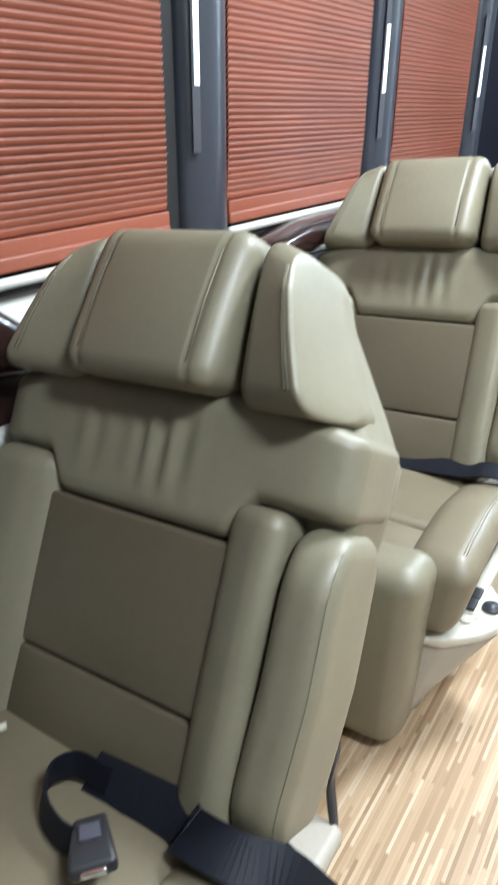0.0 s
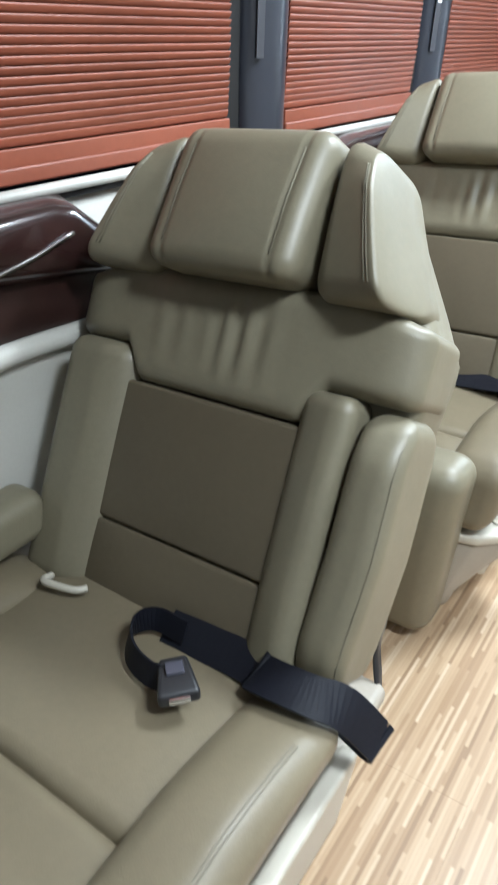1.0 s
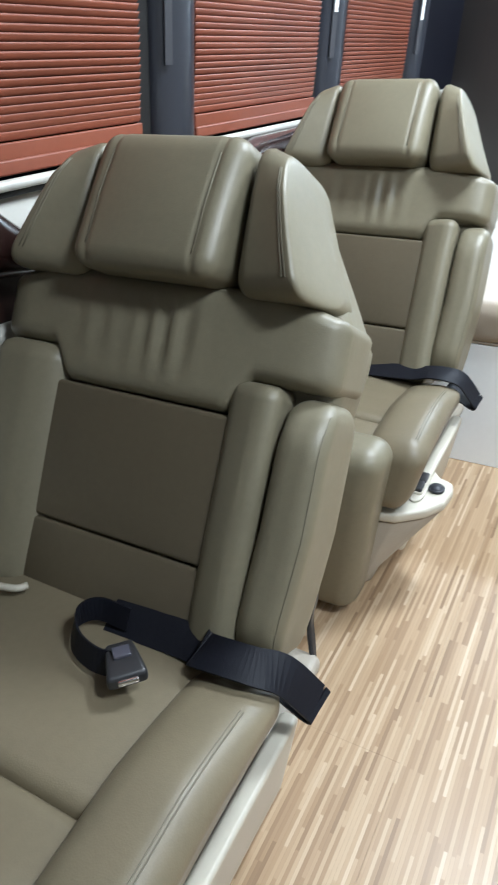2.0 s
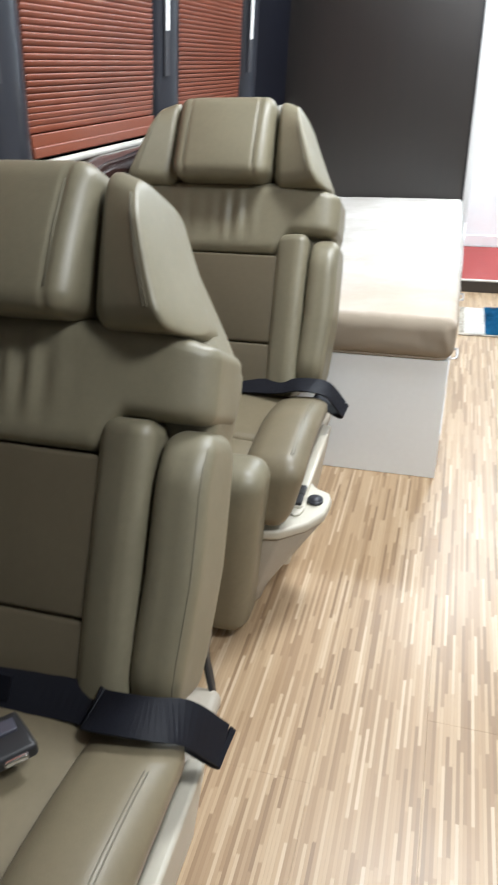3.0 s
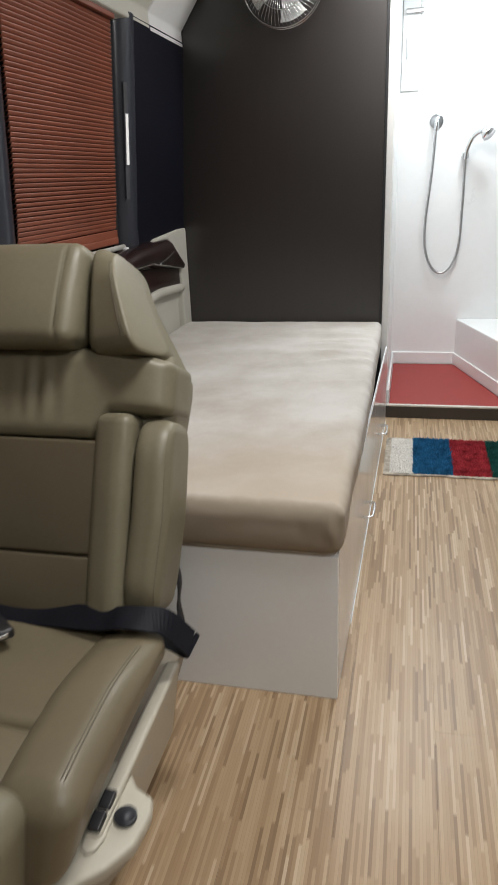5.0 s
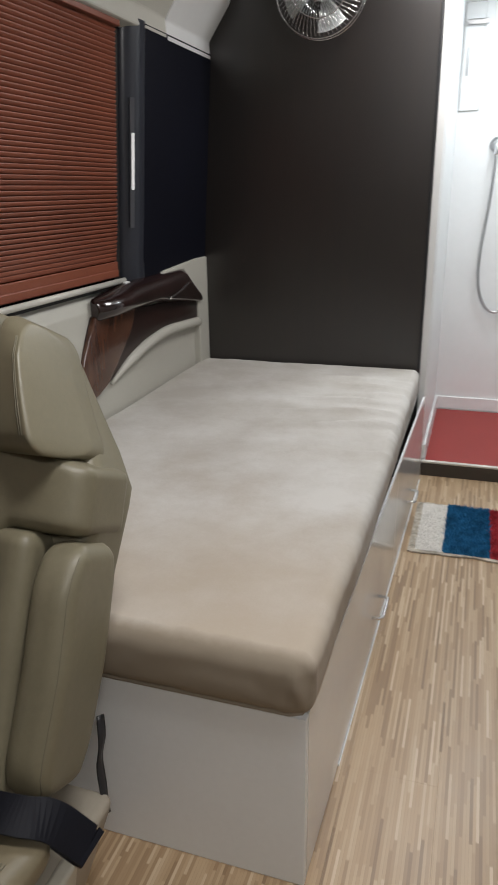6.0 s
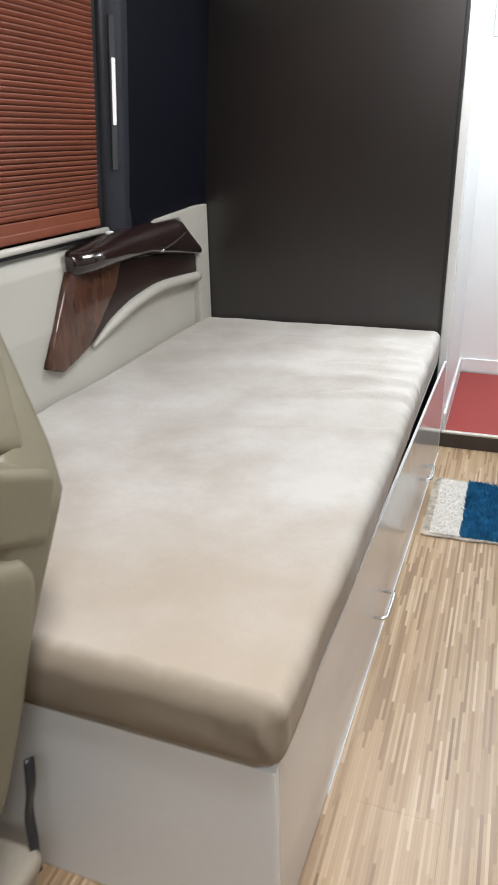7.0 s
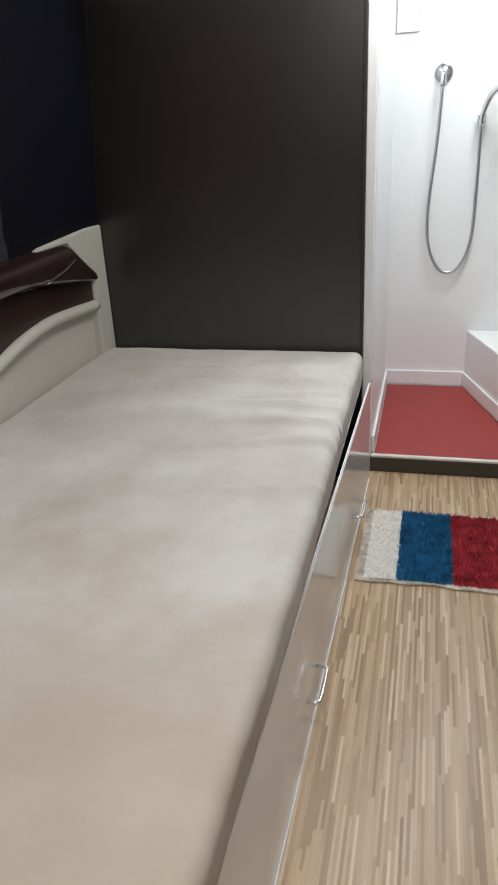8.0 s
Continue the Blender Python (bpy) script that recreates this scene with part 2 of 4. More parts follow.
def soft(hx, hy, hz, r, warp=None, n=(8, 8, 4)):
    """A rounded block with half sizes hx, hy, hz. warp maps (x, y, z), which reach from -h to h, to a place."""
    bm = bmesh.new()
    tx, ty, tz = ticks(hx, r, n[0]), ticks(hy, r, n[1]), ticks(hz, r, n[2])
    H = (hx, hy, hz)
    seen = {}

    def vert(p):
        key = (round(p[0], 5), round(p[1], 5), round(p[2], 5))
        if key not in seen:
            c = Vector([max(-h + r, min(h - r, q)) for q, h in zip(p, H)])
            d = Vector(p) - c
            out = c + d.normalized() * r if d.length > 1e-7 else Vector(p)
            if warp:
                out = Vector(warp(out.x, out.y, out.z))
            seen[key] = bm.verts.new(out)
        return seen[key]

    for axis, (ta, tb) in enumerate(((ty, tz), (tx, tz), (tx, ty))):
        for side in (-H[axis], H[axis]):
            for i in range(len(ta) - 1):
                for j in range(len(tb) - 1):
                    quad = []
                    for a, b in ((ta[i], tb[j]), (ta[i + 1], tb[j]), (ta[i + 1], tb[j + 1]), (ta[i], tb[j + 1])):
                        p = [a, b]
                        p.insert(axis, side)
                        quad.append(vert(p))
                    if len(set(quad)) == 4:
                        try:
                            bm.faces.new(quad)
                        except ValueError:
                            pass
    return bm


def prism(points, axis, lo, hi, bevel=0.0, seg=2):
    """An outline of two coordinates, drawn out along an axis from lo to hi."""
    bm = bmesh.new()

    def place(p, d):
        q = list(p)
        q.insert("xyz".index(axis), d)
        return q

    a = [bm.verts.new(place(p, lo)) for p in points]
    b = [bm.verts.new(place(p, hi)) for p in points]
    bm.faces.new(a)
    bm.faces.new(b)
    for i in range(len(points)):
        j = (i + 1) % len(points)
        bm.faces.new((a[i], a[j], b[j], b[i]))
    bmesh.ops.recalc_face_normals(bm, faces=bm.faces)
    if bevel:
        bmesh.ops.bevel(bm, geom=bm.edges[:], offset=bevel, segments=seg, affect="EDGES", profile=0.5)
    return bm


def spline(points, steps=8):
    """A smooth way through points (Catmull-Rom)."""
    P = [Vector(p) for p in points]
    P = [P[0] * 2 - P[1]] + P + [P[-1] * 2 - P[-2]]
    out = []
    for i in range(1, len(P) - 2):
        for k in range(steps):
            t = k / steps
            a, b, c, d = P[i - 1], P[i], P[i + 1], P[i + 2]
            out.append(0.5 * ((2 * b) + (c - a) * t + (2 * a - 5 * b + 4 * c - d) * t * t + (3 * b - a - 3 * c + d) * t ** 3))
    out.append(P[-2])
    return out


def tube(points, radius, sides=8, bm=None):
    """A round bar along points; radius may be a list."""
    bm = bm or bmesh.new()
    pts = [Vector(p) for p in points]
    rings, up = [], Vector((0, 0, 1))
    for i, p in enumerate(pts):
        d = (pts[min(i + 1, len(pts) - 1)] - pts[max(i - 1, 0)]).normalized()
        if abs(d.dot(up)) > 0.98:
            up = Vector((0, 1, 0)) if abs(d.y) < 0.9 else Vector((1, 0, 0))
        s = d.cross(up).normalized()
        up = s.cross(d).normalized()
        r = radius[i] if isinstance(radius, (list, tuple)) else radius
        rings.append([bm.verts.new(p + s * (r * math.cos(2 * math.pi * k / sides)) + up * (r * math.sin(2 * math.pi * k / sides))) for k in range(sides)])
    for a, b in zip(rings, rings[1:]):
        for k in range(sides):
            bm.faces.new((a[k], a[(k + 1) % sides], b[(k + 1) % sides], b[k]))
    bm.faces.new(rings[0])
    bm.faces.new(rings[-1])
    return bm


def ribbon(points, sides_dir, width, thick=0.0018):
    """A flat strap along points; sides_dir gives the strap's width direction at each point."""
    bm = bmesh.new()
    pts = [Vector(p) for p in points]
    rows = []
    for i, p in enumerate(pts):
        d = (pts[min(i + 1, len(pts) - 1)] - pts[max(i - 1, 0)]).normalized()
        s = Vector(sides_dir[i])
        s = (s - d * s.dot(d)).normalized()
        n = d.cross(s)
        rows.append([bm.verts.new(p + s * (a * width / 2) + n * (b * thick)) for a, b in ((-1, -1), (1, -1), (1, 1), (-1, 1))])
    for a, b in zip(rows, rows[1:]):
        for k in range(4):
            bm.faces.new((a[k], a[(k + 1) % 4], b[(k + 1) % 4], b[k]))
    bm.faces.new(rows[0])
    bm.faces.new(rows[-1])
    return bm


def disc(at, axis, radius, depth, sides=28, bevel=0.0):
    """A round plate whose axis is x, y or z, centred at a place."""
    bm = bmesh.new()
    bmesh.ops.create_cone(bm, cap_ends=True, segments=sides, radius1=radius, radius2=radius, depth=depth)
    if bevel:
        bmesh.ops.bevel(bm, geom=[e for e in bm.edges if e.calc_face_angle(0) > 1], offset=bevel, segments=3, affect="EDGES")
    turn = {"x": pose(0, 0, 0, 0, 90, 0), "y": pose(0, 0, 0, 90, 0, 0), "z": Matrix()}[axis]
    bmesh.ops.transform(bm, matrix=Matrix.Translation(at) @ turn, verts=bm.verts)
    return bm


def structure(name, bm, material, label, category, smooth=False):
    return tagged(part(name, bm, material, None, label, smooth), "", category, "", "structure")


# ---- the shell of the vehicle ----
XL, XR, Y0, Y1, YS = -0.975, 1.05, -2.9, 2.0, 2.91
floor = structure("floor", box(XL - 0.08, XR + 0.06, Y0 - 0.05, YS + 0.06, -0.08, -0.009), SUBFLOOR, "light brown laminate floor of narrow wooden staves", "floor")
structure("ceiling", box(XL - 0.08, XR + 0.06, Y0 - 0.05, YS + 0.06, CEIL, CEIL + 0.05), CEILING, "pale cloth ceiling of the vehicle", "ceiling")
structure("wall_right", box(XR, XR + 0.06, Y0, YS, -0.009, CEIL), PALE, "plain unseen side wall, pale to bounce fill light", "wall")
structure("wall_rear", box(XL, XR, Y0 - 0.05, Y0, -0.009, CEIL), PLAIN, "plain unseen end wall, darkened to hold back bounced light", "wall")

# The window side: a lower wall, a band above the windows, and pillars between them; it leans in towards the top.
SILL, HEAD = 0.925, 1.72


def lean(z):
    return XL + 0.060 * max(0.0, z - 0.95) / 0.77


structure("wall_left", prism([(XL + 0.018, -0.009), (XL + 0.018, 0.60), (XL + 0.028, 0.70), (XL + 0.022, 0.86), (XL - 0.002, SILL - 0.012), (XL - 0.06, SILL - 0.012), (XL - 0.06, -0.009)], "y", Y0, Y1, 0.004), LINING, "pale grey-beige lining of the side wall below the windows", "wall")
structure("wall_left_head", prism([(lean(HEAD), HEAD), (lean(CEIL), CEIL), (XL - 0.06, CEIL), (XL - 0.06, HEAD)], "y", Y0, Y1), NAVY, "dark lining above the windows", "wall")
structure("wall_left_back", prism([(lean(0.93) + 0.033, SILL - 0.01), (lean(HEAD) + 0.033, HEAD), (XL - 0.06, HEAD), (XL - 0.06, SILL - 0.01)], "y", 1.392, Y1), NAVY, "dark navy lining beside the last window", "wall")
structure("wall_left_front", prism([(lean(0.93), SILL - 0.01), (lean(HEAD), HEAD), (XL - 0.06, HEAD), (XL - 0.06, SILL - 0.01)], "y", Y0, -1.50), NAVY, "dark lining before the first window", "wall")


def pillar(y, half=0.079):
    base = empty("window_pillar", (lean(1.3), y, SILL), "dark grey curved window pillar with a glowing white strip", "pillar", "pillars between the windows", "structure")
    bm = bmesh.new()
    rows = []
    n = 12
    for k in range(13):
        z = SILL - 0.005 + (HEAD - SILL + 0.01) * k / 12
        flare = 1.0
        row = [bm.verts.new((lean(z) + 0.040 * max(0.0, math.cos(math.pi * (i / n - 0.5))) ** 0.7 - 0.004, y + half * flare * (2 * i / n - 1), z)) for i in range(n + 1)]
        row += [bm.verts.new((lean(z) - 0.05, y + half * flare, z)), bm.verts.new((lean(z) - 0.05, y - half * flare, z))]
        rows.append(row)
    for a, b in zip(rows, rows[1:]):
        for i in range(len(a)):
            bm.faces.new((a[i], a[(i + 1) % len(a)], b[(i + 1) % len(a)], b[i]))
    bm.faces.new(rows[0])
    bm.faces.new(rows[-1])
    sharp(tuck(part("cover", bm, PILLAR), base), 50)

    def strip(z0, z1, w, proud, mat, name, label):
        path = [Vector((lean(z) + 0.0235 + proud, y - 0.058, z)) for z in (z0, (z0 + z1) / 2, z1)]
        tuck(part(name, ribbon(path, [(0.75, 1, 0)] * 3, w, 0.003), mat, None, label, False), base)

    strip(1.10, 1.50, 0.016, 0.002, CHANNEL, "channel", "grey channel")
    strip(1.222, 1.396, 0.0105, 0.0050, GLOW, "bright_strip", "glowing white strip")
    return base


def tuck(ob, parent):
    """Parents a thing's part and leaves it where it stands."""
    ob.parent = parent
    ob.matrix_parent_inverse = parent.matrix_world.inverted()
    return ob


for py in (-1.40, -0.468, 0.446, 1.388):
    pillar(py)

# Windows with blinds: one slat is made and shared.
PITCH = 0.0132


def slat_mesh(half):
    bm = bmesh.new()
    prof = [(-0.002, -0.0079), (0.0027, -0.0061), (0.0068, -0.0017), (0.0098, 0.0033), (0.0110, 0.0072)]
    front = [[bm.verts.new((px, s * half, pz)) for px, pz in prof] for s in (-1, 1)]
    back = [[bm.verts.new((px - 0.0012, s * half, pz)) for px, pz in prof] for s in (-1, 1)]
    for a, b in ((front[0], front[1]), (back[0], back[1])):
        for i in range(len(prof) - 1):
            bm.faces.new((a[i], a[i + 1], b[i + 1], b[i]))
    bm.faces.new((front[0][-1], front[1][-1], back[1][-1], back[0][-1]))
    bm.faces.new((front[0][0], front[1][0], back[1][0], back[0][0]))
    me = bpy.data.meshes.new("slat")
    bmesh.ops.recalc_face_normals(bm, faces=bm.faces)
    bm.to_mesh(me)
    bm.free()
    me.materials.append(SLAT)
    me.shade_smooth()
    return me


BLINDS = []


def window(number, y0, y1):
    win = empty("window_%d" % number, (XL, (y0 + y1) / 2, SILL), "side window with black rubber frame behind a blind", "window", "", "structure")
    tuck(part("pane", box(XL - 0.055, XL - 0.05, y0 - 0.07, y1 + 0.07, SILL - 0.01, HEAD + 0.02), GLASS, smooth=False), win)
    for a, b in ((y0 - 0.030, y0 - 0.004), (y1 + 0.003, y1 + 0.055)):
        tuck(part("frame", prism([(lean(SILL) - 0.04, SILL), (lean(SILL) - 0.012, SILL), (lean(HEAD) - 0.012, HEAD), (lean(HEAD) - 0.04, HEAD)], "y", a, b), RUBBER, smooth=False), win)
    rail = empty("window_sill", (XL + 0.03, (y0 + y1) / 2, SILL), "silver metal rail under the window", "sill", "rails under the windows", "structure")
    tuck(part("rail", tube([(XL + 0.026, y, SILL + 0.006) for y in (y0 - 0.03, y1 + 0.004)], 0.0095, 12), ALU), rail)
    tuck(part("rail_end", soft(0.012, 0.016, 0.007, 0.004, lambda x, y, z: (XL + 0.032 + x, y1 - 0.002 + y, SILL - 0.004 + z), (2, 2, 2)), WHITE, None, "small white rail end"), rail)
    tuck(part("gasket", box(XL - 0.02, XL + 0.020, y0 - 0.03, y1 + 0.03, SILL - 0.014, SILL + 0.004), RUBBER, smooth=False), rail)
    blind = empty("venetian_blind", (XL, (y0 + y1) / 2, SILL), "closed orange-brown slatted blind covering the window", "blind", "blinds in the windows")
    tuck(part("bottom_rail", soft(0.007, (y1 - y0) / 2, 0.013, 0.005, lambda x, y, z: (XL + 0.004 + x, (y0 + y1) / 2 + y, SILL + 0.030 + z), (2, 2, 2)), SLAT), blind)
    tuck(part("hem", soft(0.005, (y1 - y0) / 2, 0.014, 0.003, lambda x, y, z: (lean(SILL + 0.06 + z) + 0.001 + x, (y0 + y1) / 2 + y, SILL + 0.055 + z), (2, 2, 2)), SLAT, None, "flat lower panel of the blind"), blind)
    tuck(part("head_rail", box(lean(HEAD) - 0.012, lean(HEAD) + 0.02, y0, y1, HEAD - 0.035, HEAD + 0.01, 0.003), SLAT, smooth=False), blind)
    BLINDS.append((blind, y0, y1))


window(1, -1.315, -0.600)
window(2, -0.385, 0.325)
window(3, 0.548, 1.262)

# Overhead duct along the top of the window side.
duct = empty("overhead_duct", (lean(HEAD), 0, HEAD), "pale grey overhead air duct with a white end section", "duct", "", "structure")


def duct_outline(d):
    return [(lean(1.69) - 0.01, 1.692 - d), (lean(1.70) + 0.035, 1.705 - d), (-0.885, 1.765 - d), (-0.80 + d, 1.885), (-0.785 + d, 1.97), (-0.785 + d, CEIL - 0.001), (lean(CEIL) - 0.01, CEIL - 0.001)]


tuck(part("channel", prism(duct_outline(0), "y", Y0 + 0.01, 1.58, 0.006), LINING, smooth=False), duct)
tuck(part("end_section", prism(duct_outline(0.004), "y", 1.581, 1.997, 0.006), WHITE, None, "white end section", False), duct)

# Partition to the shower room.
partition = empty("partition", (-0.45, Y1, 0), "dark brown laminate partition wall with a doorway", "wall", "", "structure")
tuck(part("panel", box(XL, -0.006, Y1, Y1 + 0.045, 0, CEIL), LAMINATE, smooth=False), partition)
tuck(part("edge_strip", box(-0.0058, 0.005, Y1 - 0.004, Y1 + 0.049, 0, CEIL, 0.002), SHADOWY, None, "black edge strip", False), partition)
tuck(part("panel", box(0.80, XR, Y1, Y1 + 0.045, 0, CEIL), LAMINATE, smooth=False), partition)
tuck(part("jamb", box(0.0055, 0.034, Y1 + 0.012, Y1 + 0.075, 0.0, CEIL, 0.003), WHITE, None, "white door jamb", False), partition)

# Shower room.
structure("wall_shower_left", box(-0.02, 0.036, Y1 + 0.076, YS, 0, CEIL), WHITE, "smooth white shower wall", "wall")
structure("wall_shower_back", box(-0.05, XR + 0.06, YS, YS + 0.05, 0, CEIL), WHITE, "smooth white shower wall", "wall")
step = empty("shower_step", (0.4, 2.5, 0), "low shower floor with a dark brown front edge", "step", "", "structure")
tuck(part("riser", box(0.034, 0.80, 2.062, 2.08, 0.0, 0.058), LAMINATE, None, "dark brown front edge", False), step)
tuck(part("tray", box(0.037, XR, 2.0801, YS - 0.001, 0.0, 0.056), WHITE, smooth=False), step)
tuck(part("edge_profile", soft(0.38, 0.010, 0.005, 0.003, lambda x, y, z: (0.417 + x, 2.071 + y, 0.0635 + z), (2, 2, 2)), ALU, None, "thin pale metal edge"), step)


def ledge_x(y):
    return 0.402 + (YS - y) * 0.30


def strip_outline(off):
    return [(ledge_x(2.082) + off, 2.082), (ledge_x(YS - 0.001) + off, YS - 0.001)]


mat_out = [(0.05, 2.086), (ledge_x(2.086) - 0.012, 2.086), (ledge_x(YS - 0.03) - 0.012, YS - 0.025), (0.05, YS - 0.025)]
tagged(part("shower_mat", prism(mat_out, "z", 0.0562, 0.0665, 0.002), REDMAT, None, "red rubber mat on the shower floor", False), "", "mat")
bench = empty("shower_bench", (0.7, 2.5, 0.056), "white boxed-in ledge beside the shower floor", "ledge", "", "structure")
tuck(part("body", prism([*strip_outline(0.0), (XR - 0.001, YS - 0.001), (XR - 0.001, 2.082)], "z", 0.0563, 0.335, 0.006), WHITE, smooth=False), bench)
tuck(part("skirting", prism([*strip_outline(-0.011), *reversed(strip_outline(-0.0005))], "z", 0.0668, 0.135, 0.003), WHITE, smooth=False), bench)
structure("skirting", box(0.037, 0.395, YS - 0.013, YS - 0.0005, 0.0668, 0.135, 0.003), WHITE, "white skirting along the shower wall", "skirting")
structure("skirting_side", box(0.0365, 0.048, Y1 + 0.09, YS - 0.0135, 0.0668, 0.135, 0.003), WHITE, "white skirting along the shower wall", "skirting")
panel = empty("access_panel", (0.09, YS, 1.75), "flush white access panel with a slim latch", "panel", "", "structure")
tuck(part("gap", box(0.040, 0.1325, YS - 0.0035, YS - 0.0002, 1.553, 2.01, 0.0015), Mat("grey_gap", (0.48, 0.48, 0.47), 0.7).m, None, "thin grey joint", False), panel)
tuck(part("door", box(0.042, 0.1295, YS - 0.008, YS - 0.0036, 1.556, 2.007, 0.0015), WHITE, smooth=False), panel)
tuck(part("latch", soft(0.0035, 0.005, 0.060, 0.003, lambda x, y, z: (0.066 + x, YS - 0.012 + y, 1.765 + z), (2, 2, 2)), STEEL, None, "slim grey latch"), panel)
tuck(part("hinge_bar", soft(0.045, 0.008, 0.012, 0.004, lambda x, y, z: (0.100 + x, YS - 0.0165 + y, 1.925 + z), (2, 2, 2)), STEEL), panel)

# Ceiling lamps out of view, the sources of the light; third added as fill.
for lx, ly, watts in CABIN_LAMPS:
    cl = empty("ceiling_light", (lx, ly, CEIL), "rectangular white ceiling light, lit, assumed out of view", "ceiling light", "ceiling lights")
    tuck(part("frame", box(lx - 0.27, lx + 0.27, ly - 0.13, ly + 0.13, CEIL - 0.014, CEIL - 0.0005, 0.003), WHITE, smooth=False), cl)
    tuck(part("diffuser", box(lx - 0.25, lx + 0.25, ly - 0.11, ly + 0.11, CEIL - 0.018, CEIL - 0.0145), PANEL_GLOW, smooth=False), cl)
cl = empty("shower_light", (0.5, 2.45, CEIL), "square white ceiling light, lit", "ceiling light")
tuck(part("frame", box(0.36, 0.64, 2.31, 2.59, CEIL - 0.014, CEIL - 0.0005, 0.003), WHITE, smooth=False), cl)
tuck(part("diffuser", box(0.375, 0.625, 2.325, 2.575, CEIL - 0.018, CEIL - 0.0145), PANEL_GLOW, smooth=False), cl)


# ---- seats ----
CX = -0.61
A = Vector((0, -0.152, 0.696))
U = Vector((0, 0.4083, 0.9129))
N = Vector((0, -0.9129, 0.4083))


TILT = Matrix()


def back(x, v, n):
    """A place on the backrest: across, up along its plane, and forward out of it."""
    return Vector((x, 0, 0)) + TILT @ (A + U * v + N * (n - 0.032))


def bilinear(c, s, t):
    """c: lower left, lower right, upper right, upper left; s and t from -1 to 1."""
    a, b = (s + 1) / 2, (t + 1) / 2
    lo = [p + (q - p) * a for p, q in zip(c[0], c[1])]
    hi = [p + (q - p) * a for p, q in zip(c[3], c[2])]
    return [p + (q - p) * b for p, q in zip(lo, hi)]


def pad(corners, n0, n1, r, bulge=0.0, extra=None, n=(8, 8, 3), skew=0.0):
    """A padded piece of the backrest between depths n0 and n1, in the outline of four corners (x, v)."""
    w = (abs(corners[1][0] - corners[0][0]) + abs(corners[2][0] - corners[3][0])) / 4
    h = (abs(corners[3][1] - corners[0][1]) + abs(corners[2][1] - corners[1][1])) / 4
    d = (n1 - n0) / 2

    def warp(x, y, z):
        s, t = x / w, y / h
        px, pv = bilinear(corners, s, t)
        pn = (n0 + n1) / 2 + z
        if z > 0:
            pn += bulge * (1 - s * s) * (1 - t * t) + skew * s
            if extra:
                pn += extra(px, pv)
        return back(px, pv, pn)

    return soft(w, h, d, min(r, w * 0.95, h * 0.95, d * 0.95), warp, n)


def seam(points, radius=0.0022):
    return tube([back(*p) for p in points], radius, 6)


